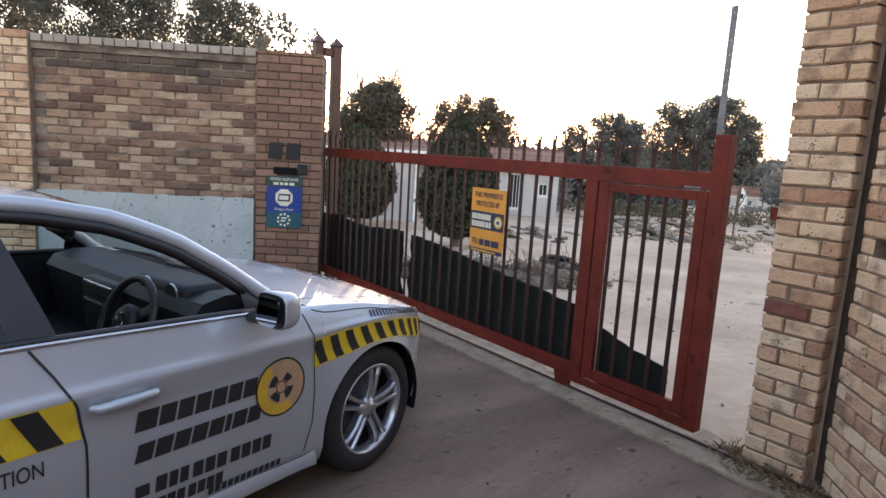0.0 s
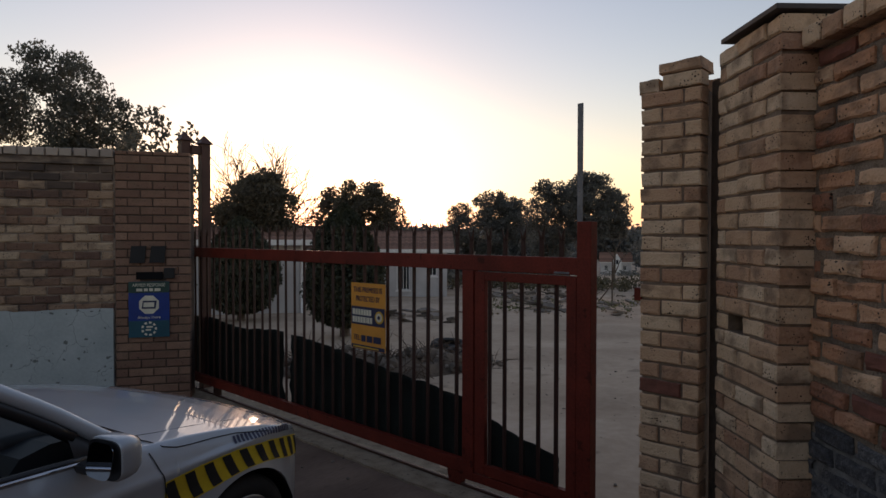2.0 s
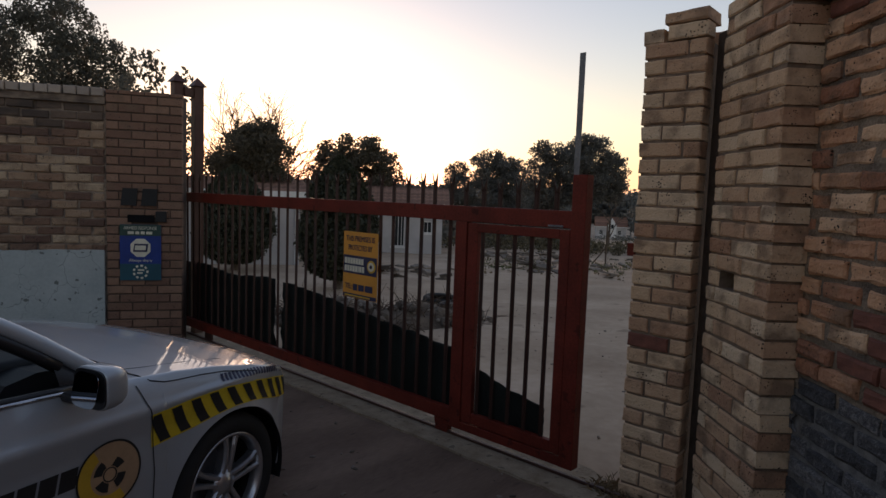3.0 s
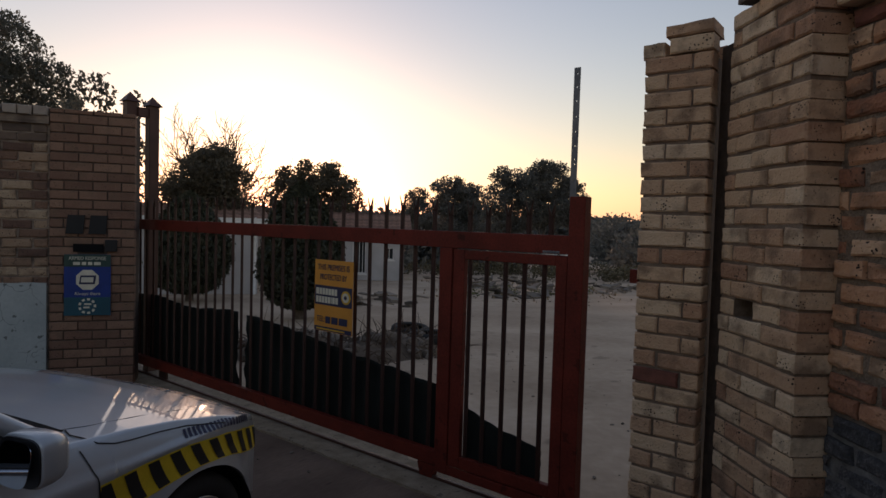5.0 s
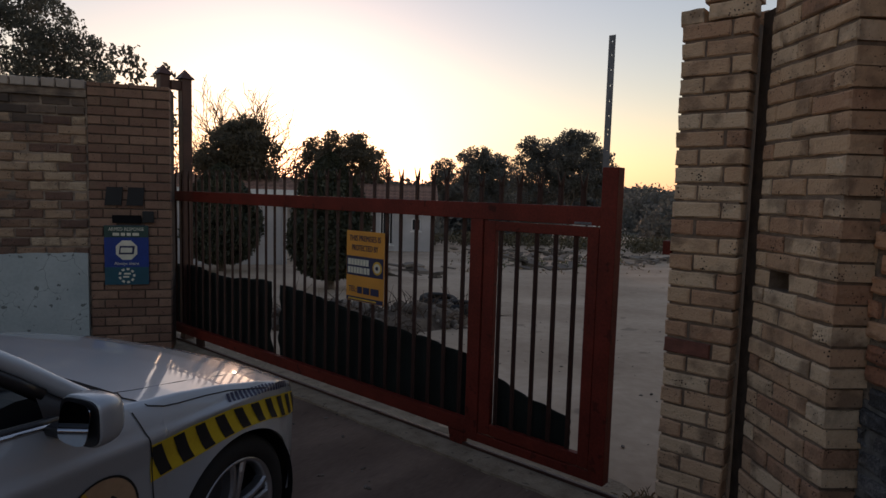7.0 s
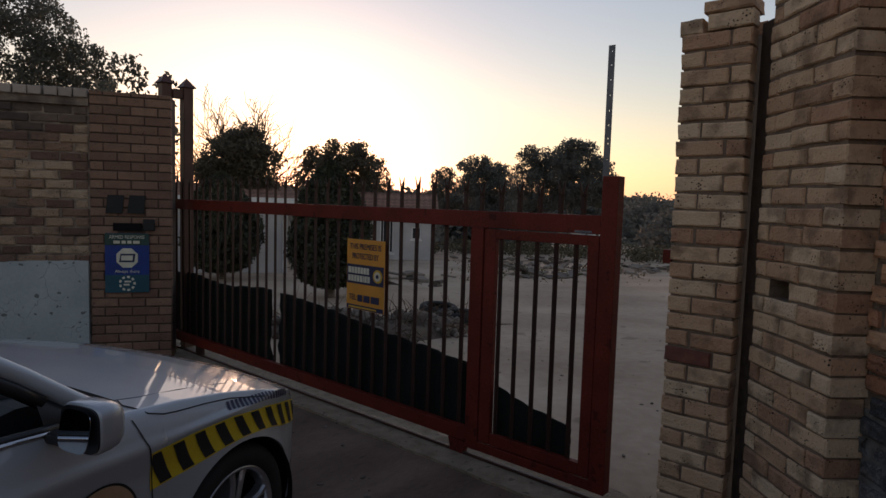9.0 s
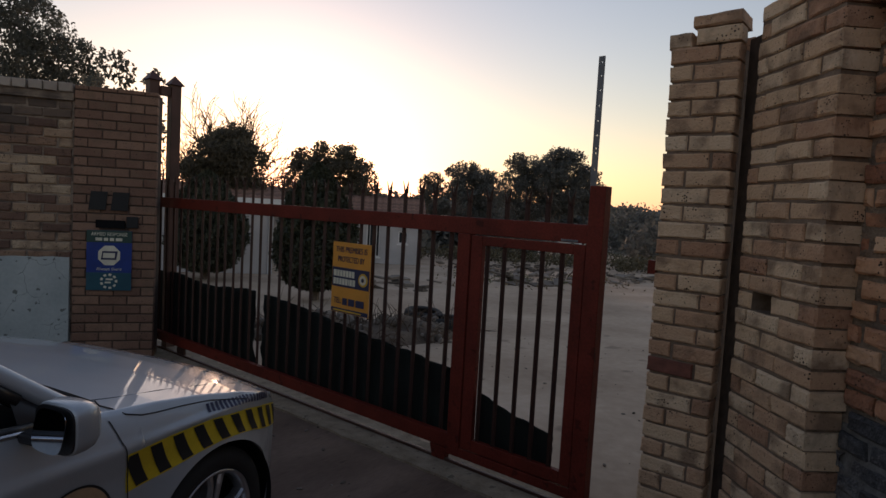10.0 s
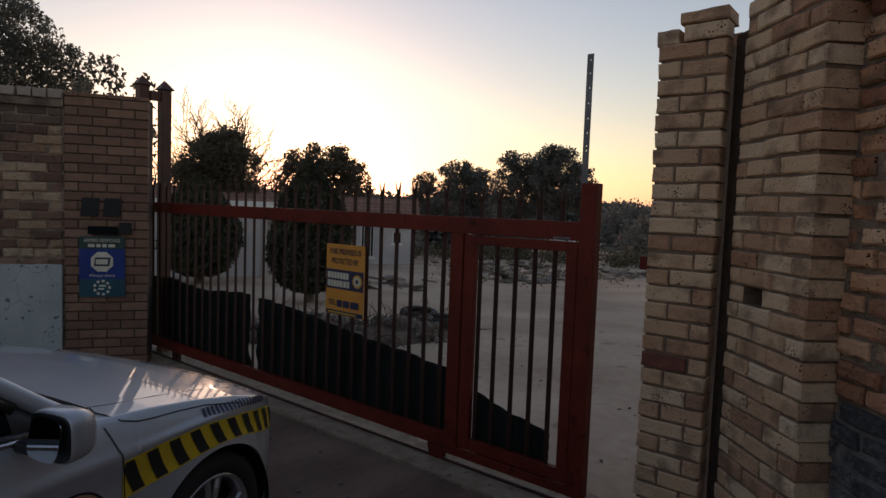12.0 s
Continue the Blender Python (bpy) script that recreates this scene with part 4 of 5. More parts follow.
on_skin([((-2.4, 0.645), (-1.298, 0.650), (-1.322, 0.786), (-2.4, 0.79))], M_YELLOW, "hazard_band", body, 0.0022, 10, "yellow hazard band")
for k in range(7):
    u0 = -1.42 - k * 0.15
    on_skin([((u0, 0.653), (u0 + 0.072, 0.653), (u0 + 0.002, 0.783), (u0 - 0.07, 0.783))], M_BLACK, "hazard_bar", body, 0.0048, 6)


# door lettering stands as plain bars; the round badge
def door_bars(u0, u1, z0, z1, h, pieces, gap, slant=0.015):
    """A row of blocks from u0 to u1, rising from z0 to z1."""
    total = sum(pieces) + gap * (len(pieces) - 1)
    x = 0.0
    for w in pieces:
        a, b = u0 + (u1 - u0) * x / total, u0 + (u1 - u0) * (x + w) / total
        za, zb = z0 + (z1 - z0) * x / total, z0 + (z1 - z0) * (x + w) / total
        on_skin([((a, za), (b, zb), (b + slant, zb + h), (a + slant, za + h))], M_BLACK, "print_bar", body, 0.0025, 4)
        x += w + gap


door_bars(-1.135, -0.66, 0.611, 0.609, 0.070, (1.25, 1, 1, 1, 1, 1, 1), 0.14)
door_bars(-1.138, -0.64, 0.499, 0.500, 0.066, (1, 1, 1, 1, 1, 0.4, 1, 1), 0.14)
door_bars(-1.065, -0.58, 0.364, 0.356, 0.060, (1, 0.8, 0.8, 0, 1, 1, 1, 0, 1, 1, 1, 1), 0.22, 0.004)
door_bars(-1.135, -1.085, 0.368, 0.368, 0.045, (1,), 0.1, 0.0)
door_bars(-1.06, -0.80, 0.290, 0.288, 0.05, (1, 1, 1, 0, 1, 1, 1, 1), 0.22, 0.004)
door_bars(-0.86, -0.525, 0.262, 0.256, 0.028, (1,) * 12, 0.3, 0.004)
door_bars(-1.52, -1.47, 0.475, 0.475, 0.045, (1,), 0.2, 0.004)
lettering("CTION", 0.07, M_BLACK, body, pose(-1.478, MID - half(-1.465, 0.58) - 0.003, 0.592, 90), width=0.145)


def badge(r0, r1, off, mat, a0=0, a1=360, n=40, squeeze=1.0, dz=0.0, name="badge"):
    q = []
    for i in range(n):
        a, b = radians(a0 + (a1 - a0) * i / n), radians(a0 + (a1 - a0) * (i + 1) / n)
        q.append(tuple((-0.535 + r * math.cos(t) * squeeze, 0.607 + dz + r * math.sin(t)) for r, t in ((r0, a), (r1, a), (r1, b), (r0, b))))
    on_skin(q, mat, name, body, off, 1)


badge(0.0, 0.120, 0.0024, M_TAN)
badge(0.116, 0.124, 0.0034, M_BLACK)
badge(0.072, 0.116, 0.0034, M_GOLD, 120, 300)
for k in range(4):
    badge(0.030, 0.062, 0.0036, M_BLACK, 52 + 90 * k - 28, 52 + 90 * k + 28, 8)
badge(0.022, 0.027, 0.0036, M_BLACK)
# web line along the wing's shoulder, as bars
for k in range(19):
    u = -0.01 + 0.0225 * k
    z = table(u, ZT) + 0.024
    on_skin([((u, z), (u + 0.014, z - 0.001), (u + 0.018, z + 0.027), (u + 0.004, z + 0.028))], M_NAVY, "print_bar", body, 0.003, 3)

# door handles
for u0 in (-1.26, -2.26):
    y0 = MID - half(u0 + 0.1, 0.745)
    dish = bmesh.new()
    bmesh.ops.create_uvsphere(dish, u_segments=20, v_segments=10, radius=1, matrix=pose(u0 + 0.115, y0 + 0.004, 0.752) @ Matrix.Diagonal((0.075, 0.010, 0.042, 1)))
    part("handle_dish", dish, M_SILVER, body, smooth=True)
    h = tube([(u0 - 0.012, y0 - 0.004, 0.742), (u0 + 0.005, y0 - 0.028, 0.744), (u0 + 0.09, y0 - 0.038, 0.748), (u0 + 0.18, y0 - 0.032, 0.750), (u0 + 0.205, y0 - 0.006, 0.750)], [0.010, 0.016, 0.017, 0.015, 0.008], 10)
    hd = part("door_handle", h, M_SILVER, body, "silver pull handle", smooth=True)

# door mirror
def mirror_shell():
    bm = bmesh.new()
    rings = []
    for u, k in ((-0.040, 0.97), (-0.034, 1.0), (0.0, 1.0), (0.025, 0.93), (0.045, 0.78), (0.058, 0.52), (0.064, 0.2)):
        ring = []
        for i in range(32):
            a = 2 * math.pi * i / 32
            c, d = math.cos(a), math.sin(a)
            ring.append(bm.verts.new((u, k * 0.079 * math.copysign(abs(c) ** 0.6, c), k * 0.071 * math.copysign(abs(d) ** 0.55, d))))
        rings.append(ring)
    for p, q in zip(rings, rings[1:]):
        for i in range(32):
            j = (i + 1) % 32
            bm.faces.new((p[i], p[j], q[j], q[i]))
    bm.faces.new(rings[0][::-1])
    bm.faces.new(rings[-1])
    bmesh.ops.recalc_face_normals(bm, faces=bm.faces[:])
    return bm


def rounded_plate(hw, hh, u0, u1):
    pts = []
    for i in range(32):
        a = 2 * math.pi * i / 32
        c, d = math.cos(a), math.sin(a)
        pts.append((hw * math.copysign(abs(c) ** 0.5, c), hh * math.copysign(abs(d) ** 0.5, d)))
    return prism(pts, u0, u1, "x")


mirror = part("door_mirror", mirror_shell(), M_SILVER, car, "silver door mirror", smooth=True)
mirror.matrix_local = pose(-0.640, -0.125, 0.980, 0, 0, 3)
part("mirror_surround", rounded_plate(0.073, 0.064, -0.046, -0.0405), M_TRIM, mirror, "black mirror surround")
gl = part("mirror_glass", rounded_plate(0.064, 0.055, -0.002, 0.0), M_MIRROR, mirror, "dark mirror glass")
gl.matrix_local = pose(-0.060, 0, 0, 0, 11.0, -5)
part("mirror_foot", box(-0.03, 0.03, 0.07, 0.20, -0.075, -0.045, 0.01), M_TRIM, mirror)


# wheels
def build_wheel(m):
    tyre = lathe([(0.226, 0.215), (0.29, 0.222), (0.312, 0.205), (0.318, 0.16), (0.318, 0.06), (0.311, 0.018), (0.29, 0.0), (0.255, -0.002), (0.228, 0.008), (0.222, 0.03)], 64)
    wheel = part("wheel", tyre, M_RUBBER, car, "black road tyre on an alloy wheel", smooth=True)
    wheel.matrix_local = m
    part("rim", lathe([(0.222, 0.21), (0.215, 0.05), (0.222, 0.022), (0.229, 0.006), (0.222, 0.003), (0.212, 0.012), (0.205, 0.05), (0.20, 0.12)], 64), M_RIM, wheel, "silver alloy rim", smooth=True)
    part("brake_disc", lathe([(0.0, 0.10), (0.145, 0.10), (0.145, 0.12), (0.0, 0.12)], 40), M_GALV, wheel, "steel brake disc")
    part("hub", lathe([(0.0, 0.012), (0.028, 0.012), (0.034, 0.02), (0.060, 0.028), (0.066, 0.06), (0.0, 0.07)], 32), M_RIM, wheel, smooth=True)
    part("barrel", lathe([(0.204, 0.06), (0.19, 0.15), (0.19, 0.20), (0.0, 0.20)], 40), M_TRIM, wheel, "dark inside of the rim")
    for k in range(5):
        bm = bmesh.new()
        for s in (-1, 1):
            sec = []
            for r, w0, w1, d in ((0.045, 0.004, 0.030, 0.024), (0.11, 0.006, 0.030, 0.014), (0.17, 0.012, 0.036, 0.012), (0.212, 0.020, 0.050, 0.016)):
                sec.append([bm.verts.new((s * x, dd, r)) for x, dd in ((w0, d + 0.012), (w0 + 0.006, d), (w1 - 0.006, d), (w1, d + 0.012), (w1, d + 0.05), (w0, d + 0.05))])
            for p, q in zip(sec, sec[1:]):
                for i in range(6):
                    j = (i + 1) % 6
                    bm.faces.new((p[i], p[j], q[j], q[i]))
            bm.faces.new(sec[0])
            bm.faces.new(sec[-1][::-1])
        bmesh.ops.recalc_face_normals(bm, faces=bm.faces[:])
        sp = part("spoke", bm, M_RIM, wheel)
        sp.matrix_local = pose(0, 0, 0, 0, 72 * k + 8, 0)


build_wheel(pose(AXLE, 0.014, 0.319, 0, 0, 4))
build_wheel(pose(AXLE - 2.808, 0.012, 0.319, 0, 0, 0))
build_wheel(pose(AXLE, 2 * MID - 0.014, 0.319, 0, 0, 184))
build_wheel(pose(AXLE - 2.808, 2 * MID - 0.012, 0.319, 0, 0, 180))

# cabin
part("cabin_tub", box(-3.0, -0.55, 0.17, 1.63, 0.30, 0.62), M_CABIN, car, "dark cabin floor")
for s in (1, -1):
    part("door_lining", grid(lambda u, z: (u, MID - s * (half(u, min(z, table(u, EDGE))) - 0.055), z), list(np.linspace(-2.9, -0.55, 12)), [0.5, 0.7, 0.85, 0.935]), M_CABIN, car, "dark door lining", smooth=True)


def dash_section(v):
    return [(-0.44, 0.91), (-0.52, 0.965), (-0.66, 0.972), (-0.76, 0.95), (-0.80, 0.90), (-0.78, 0.80), (-0.75, 0.62), (-0.50, 0.60)]


part("dashboard", prism(dash_section(0), 0.20, 1.60, "y"), M_CABIN, car, "dark grey dashboard")
binn = part("instrument_binnacle", box(-0.76, -0.56, 0.33, 0.74, 0.90, 0.995, 0.03), M_CABIN, car, smooth=True)
for k, yv in enumerate((0.43, 0.63)):
    d = part("gauge", lathe([(0.0, 0.0), (0.045, 0.0), (0.049, -0.004), (0.050, 0.004)], 24, "y"), M_RIM, binn, "ringed gauge")
    d.matrix_local = pose(-0.762, yv, 0.945, 0, 0, -90)
    f = part("gauge_face", lathe([(0.0, -0.003), (0.044, -0.003)], 24, "y"), M_BLACK, binn)
    f.matrix_local = pose(-0.763, yv, 0.945, 0, 0, -90)
part("centre_console", box(-0.83, -0.74, 0.78, 1.10, 0.66, 0.93, 0.02), M_CABIN, car, smooth=True)
for zc in (0.885, 0.80):
    part("vent_frame", box(-0.837, -0.829, 0.80, 1.08, zc - 0.03, zc + 0.03, 0.004), M_CHROME, car, "bright-edged air vent")
    part("vent", box(-0.841, -0.836, 0.81, 1.07, zc - 0.023, zc + 0.023), M_BLACK, car)
tor = [(0.185 + 0.016 * math.cos(a), 0.016 * math.sin(a)) for a in np.linspace(0, 2 * math.pi, 11)]
steer = part("steering_wheel", lathe(tor, 48, "z"), M_BLACK, car, "black leather steering wheel", smooth=True)
steer.matrix_local = pose(-0.90, 0.53, 0.835, 0, -68, 0)
part("steering_boss", lathe([(0.0, 0.03), (0.06, 0.028), (0.075, 0.01), (0.07, -0.03), (0.0, -0.04)], 28, "z"), M_CABIN, steer, smooth=True)
for a in (0, 150, 210):
    sp = part("steering_spoke", box(0.06, 0.18, -0.022, 0.022, -0.012, 0.006, 0.006), M_CABIN, steer, smooth=True)
    sp.matrix_local = pose(0, 0, 0, 0, 0, a + 90 if a else 180)
disc_ = part("steering_badge", lathe([(0.024, 0.032), (0.030, 0.034), (0.034, 0.032)], 24, "z"), M_CHROME, steer, "bright ring badge")
im = part("interior_mirror", box(-0.02, 0.02, -0.11, 0.11, -0.035, 0.035, 0.014), M_TRIM, car, "black interior mirror", smooth=True)
im.matrix_local = pose(-1.0, MID - 0.02, 1.20, 0, 0, 0)


# ---------------- trees and yard ----------------
def leaves(centres, sizes, rng, stretch=2.0, droop=0.3):
    """Many small pointed leaves as one mesh."""
    n = len(centres)
    d = rng.normal(size=(n, 3))
    d[:, 2] -= droop
    d /= np.linalg.norm(d, axis=1)[:, None]
    e = np.cross(d, rng.normal(size=(n, 3)))
    e /= np.linalg.norm(e, axis=1)[:, None]
    L, W = sizes[:, None] * 0.5 * stretch, sizes[:, None] * 0.5
    v = np.stack([centres - d * L, centres + e * W, centres + d * L, centres - e * W], axis=1).reshape(-1, 3)
    me = bpy.data.meshes.new("crown")
    me.vertices.add(4 * n)
    me.vertices.foreach_set("co", v.ravel())
    me.loops.add(4 * n)
    me.loops.foreach_set("vertex_index", np.arange(4 * n, dtype=np.int32))
    me.polygons.add(n)
    me.polygons.foreach_set("loop_start", np.arange(0, 4 * n, 4, dtype=np.int32))
    me.update()
    me.validate()
    return me


def clumped(rng, clumps, per, fill=0.75):
    """Points spread in ellipsoid clumps (x, y, z, rx, ry, rz), thicker towards their skins."""
    out = []
    for c in clumps:
        k = int(per * (c[3] * c[4] * c[5]) ** (2 / 3))
        p = rng.normal(size=(k, 3))
        p /= np.linalg.norm(p, axis=1)[:, None]
        p *= (rng.random(k) ** (1 / 3) * (1 - 0.25) + 0.25)[:, None] ** fill
        p += 0.17 * rng.normal(size=p.shape)
        out.append(p * np.array(c[3:6]) + np.array(c[:3]))
    return np.concatenate(out)


def limb_tree(rng, height, spread, levels, r0, name_seed, lean=0.0, start=0.3):
    """Tapered trunk with limbs; returns the mesh and the tips."""
    bm = bmesh.new()
    rr = random.Random(name_seed)
    tips = []

    def grow(p, d, length, r, level):
        pts, rad = [p], [r]
        q, dd = p.copy(), d.copy()
        n = 4
        for i in range(n):
            dd = (dd + Vector((rr.uniform(-1, 1), rr.uniform(-1, 1), rr.uniform(-0.5, 0.8))) * 0.16).normalized()
            q = q + dd * length / n
            pts.append(q.copy())
            rad.append(r * (1 - 0.5 * (i + 1) / n))
        tube(pts, [max(0.0125 if levels > 4 else 0.009, r_) for r_ in rad], 6 if level < 2 else 3, bm)
        if level >= levels:
            tips.append(pts[-1])
            return
        for k in range(rr.choice((2, 3, 3)) + (1 if level == 0 or levels > 4 else 0)):
            a = rr.uniform(0, 2 * math.pi)
            side = Vector((math.cos(a), math.sin(a), 0)) * spread
            base = pts[-1] if k == 0 else pts[rr.randint(2, n)]
            grow(base, (dd + side).normalized(), length * rr.uniform(0.55, 0.8), rad[-1] * (0.95 if k == 0 else 0.7), level + 1)

    grow(Vector((0, 0, -0.3)), Vector((lean, 0, 1)).normalized(), height * start + 0.3, r0, 0)
    return bm, tips


def broad_tree(x, y, height, width, seed, label, mat=None, n=1.0, k=100, leaf=0.11, crown_from=0.35, name="tree", droop=0.3, z=None, solid=1.0, category="tree"):
    rng = np.random.default_rng(seed)
    z = ground_z(x, y) if z is None else z
    t = thing(name, pose(x, y, z), label, category)
    bm, tips = limb_tree(rng, height, 0.75, 3, height * 0.022, seed, start=0.30)
    part("trunk", bm, M_BARK, t, "grey-brown trunk and limbs", smooth=True)
    clumps = []
    z0 = height * crown_from
    for i in range(k):
        a, h = rng.random() * 2 * math.pi, (i + 0.5) / k
        prof = math.sin(math.pi * (0.10 + 0.78 * h)) ** 0.6
        r = width * 0.5 * prof * rng.random() ** 0.45 * 0.95
        s = min(0.5, width * (0.06 + 0.075 * rng.random())) * (0.75 + 0.5 * prof)
        clumps.append((r * math.cos(a), r * math.sin(a), z0 + (height - z0 - s * 0.5) * h, s, s, s * 0.8))
    # the shaded heart of the crown, so that the sky shows through at its rim alone
    for i in range(int(26 * solid)):
        a, h = rng.random() * 2 * math.pi, rng.random()
        prof = math.sin(math.pi * (0.12 + 0.76 * h)) ** 0.6
        r = width * 0.36 * prof * rng.random() ** 0.5
        s = width * 0.13 * (0.7 + 0.5 * rng.random())
        clumps.append((r * math.cos(a), r * math.sin(a), z0 + (height - z0) * (0.06 + 0.84 * h), s, s, s * 0.85))
    pts = clumped(rng, clumps, 4.2 * n / (leaf * leaf))
    size = leaf * (0.6 + 0.8 * rng.random(len(pts)))
    part("crown", leaves(pts, size, rng, droop=droop), mat or M_LEAF, t)
    return t


def cypress(x, y, height, width, seed):
    rng = np.random.default_rng(seed)
    t = thing("cypress", pose(x, y, ground_z(x, y)), "dense dark green clipped cypress standing in the yard", "conifer", "cypresses in the yard")
    part("trunk", tube([(0, 0, -0.2), (0.02, 0, height * 0.4), (0, 0.02, height * 0.85)], [0.11, 0.08, 0.02], 8), M_BARK, t)
    n = 42000
    h = rng.random(n) ** 0.85
    prof = np.interp(h, [0, 0.06, 0.2, 0.38, 0.6, 0.8, 0.93, 1.0], [0.34, 0.68, 0.94, 1.0, 0.86, 0.58, 0.30, 0.03])
    a = rng.random(n) * 2 * math.pi
    lump = 1 + 0.10 * np.sin(5 * a + 9 * h) + 0.07 * np.sin(11 * a - 21 * h) + 0.05 * rng.normal(size=n)
    r = width * 0.5 * prof * lump * (0.72 + 0.28 * rng.random(n) ** 0.5)
    pts = np.stack([r * np.cos(a), r * np.sin(a), 0.22 + (height - 0.22) * h], 1)
    part("crown", leaves(pts, 0.045 * (0.6 + 0.8 * rng.random(n)), rng, 2.2, -0.8), M_CYPRESS, t)
    return t


def bare_tree(x, y, height, width, seed):
    """A low fork with limbs fanned out to a rounded head, each set with side twigs."""
    rr = random.Random(seed)
    t = thing("bare_tree", pose(x, y, ground_z(x, y)), "leafless tree with fine spreading twigs", "tree")
    fork = Vector((0, 0, height * 0.26))
    wood = tube([(0, 0, -0.3), (0.05, 0, height * 0.13), fork], [0.16, 0.13, 0.11], 8)
    fine = bmesh.new()

    def shoot(p, d, length, r0, r1, bm, sides, bend=0.16, n=6):
        pts = [p.copy()]
        d = d.copy()
        for i in range(n):
            d = (d + Vector((rr.uniform(-1, 1), rr.uniform(-1, 1), rr.uniform(-0.85, 0.85))) * bend).normalized()
            pts.append(pts[-1] + d * length / n)
        tube(pts, [r0 + (r1 - r0) * i / n for i in range(n + 1)], sides, bm)
        return pts

    def off(d, spread):
        side = d.cross(Vector((rr.uniform(-1, 1), rr.uniform(-1, 1), rr.uniform(-1, 1)))).normalized()
        return (d + side * spread + Vector((0, 0, 0.12))).normalized()

    limbs = 52
    for k in range(limbs):
        a = 2.4 * k + rr.uniform(-0.3, 0.3)
        tilt = radians(3 + 74 * ((k + 0.5) / limbs) ** 0.8)
        d = Vector((math.sin(tilt) * math.cos(a), math.sin(tilt) * math.sin(a), math.cos(tilt)))
        up, out = height * 0.74, width * 0.5
        reach = 1 / math.sqrt((math.cos(tilt) / up) ** 2 + (math.sin(tilt) / out) ** 2)
        pts = shoot(fork, d, reach * rr.uniform(0.86, 1.02), 0.042, 0.015, wood, 5, 0.10, 8)
        for i in range(2, 9):
            for _ in range(2):
                dd = (pts[i] - pts[i - 1]).normalized()
                b = pts[i - 1].lerp(pts[i], rr.random())
                tw = shoot(b, off(dd, 0.8), reach * rr.uniform(0.16, 0.32), 0.017, 0.013, fine, 3, 0.20, 4)
                for m in range(1, 5):
                    dt = (tw[m] - tw[m - 1]).normalized()
                    shoot(tw[m], off(dt, 0.75), reach * rr.uniform(0.06, 0.13), 0.013, 0.011, fine, 3, 0.2, 2)
    part("trunk", wood, M_TWIG, t, "brown forked trunk and limbs", smooth=True)
    part("crown", fine, M_TWIG, t, "fine bare twigs")
    return t


def way(t_az, dist):
    """A place at azimuth and distance from the walk."""
    return 0.46 + dist * math.cos(radians(t_az)), 0.55 + dist * math.sin(radians(t_az))


# gum trees behind the left wall
for az, d, h, w, seed, cf in ((75.0, 31, 10.8, 4.9, 1, 0.48), (82.5, 30, 9.6, 5.0, 2, 0.48), (70.7, 30, 8.9, 2.4, 3, 0.5), (89, 33, 9.9, 6, 4, 0.5)):
    broad_tree(*way(az, d), h, w, seed, "tall gum tree with clumped grey-green leaves behind the wall", n=1.15, k=105, leaf=0.075, crown_from=cf, name="gum_tree", droop=0.8, solid=0.25)
for az, d, h, w, seed in ((67.6, 25, 7.5, 1.7, 5), (64.8, 25, 6.95, 1.1, 6), (69.2, 26, 6.6, 1.4, 17)):
    broad_tree(*way(az, d), h, w, seed, "slender young gum tree with thin sunlit leaves", n=0.7, leaf=0.11, crown_from=0.45, name="young_gum", droop=0.8, solid=0.3)
broad_tree(*way(59.0, 22), 4.75, 2.7, 7, "round-headed tree with small dense leaves", M_LEAF_B, n=1.5, leaf=0.058, crown_from=0.46, name="round_tree")
bare_tree(*way(58.7, 28), 6.45, 6.6, 21)
broad_tree(*way(49.6, 35), 6.4, 3.6, 8, "broad leafy tree beyond the yard", M_LEAF_B, n=1.7, leaf=0.085, crown_from=0.25)
broad_tree(*way(52.2, 36), 6.2, 2.2, 9, "leafy tree beside a larger one", M_LEAF_B, n=1.4, leaf=0.085, crown_from=0.3)
broad_tree(*way(47.0, 37), 5.8, 2.2, 19, "leafy tree beside a larger one", M_LEAF_B, n=1.2, leaf=0.085, crown_from=0.3)
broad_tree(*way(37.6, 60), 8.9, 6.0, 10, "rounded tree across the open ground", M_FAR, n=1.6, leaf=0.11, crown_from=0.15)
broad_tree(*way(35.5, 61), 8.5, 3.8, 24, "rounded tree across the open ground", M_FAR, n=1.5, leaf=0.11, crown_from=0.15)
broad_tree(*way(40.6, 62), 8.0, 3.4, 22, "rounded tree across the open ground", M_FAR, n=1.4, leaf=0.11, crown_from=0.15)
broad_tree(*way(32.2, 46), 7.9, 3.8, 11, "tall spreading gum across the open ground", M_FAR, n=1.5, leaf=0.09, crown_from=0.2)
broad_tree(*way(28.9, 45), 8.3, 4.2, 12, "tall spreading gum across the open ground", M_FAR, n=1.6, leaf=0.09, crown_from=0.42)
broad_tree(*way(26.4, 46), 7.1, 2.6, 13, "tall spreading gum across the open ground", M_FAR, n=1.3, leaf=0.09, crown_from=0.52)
cypress(*way(60.3, 16.6), 2.75, 1.85, 31)
cypress(*way(50.7, 12.4), 2.7, 1.52, 32)


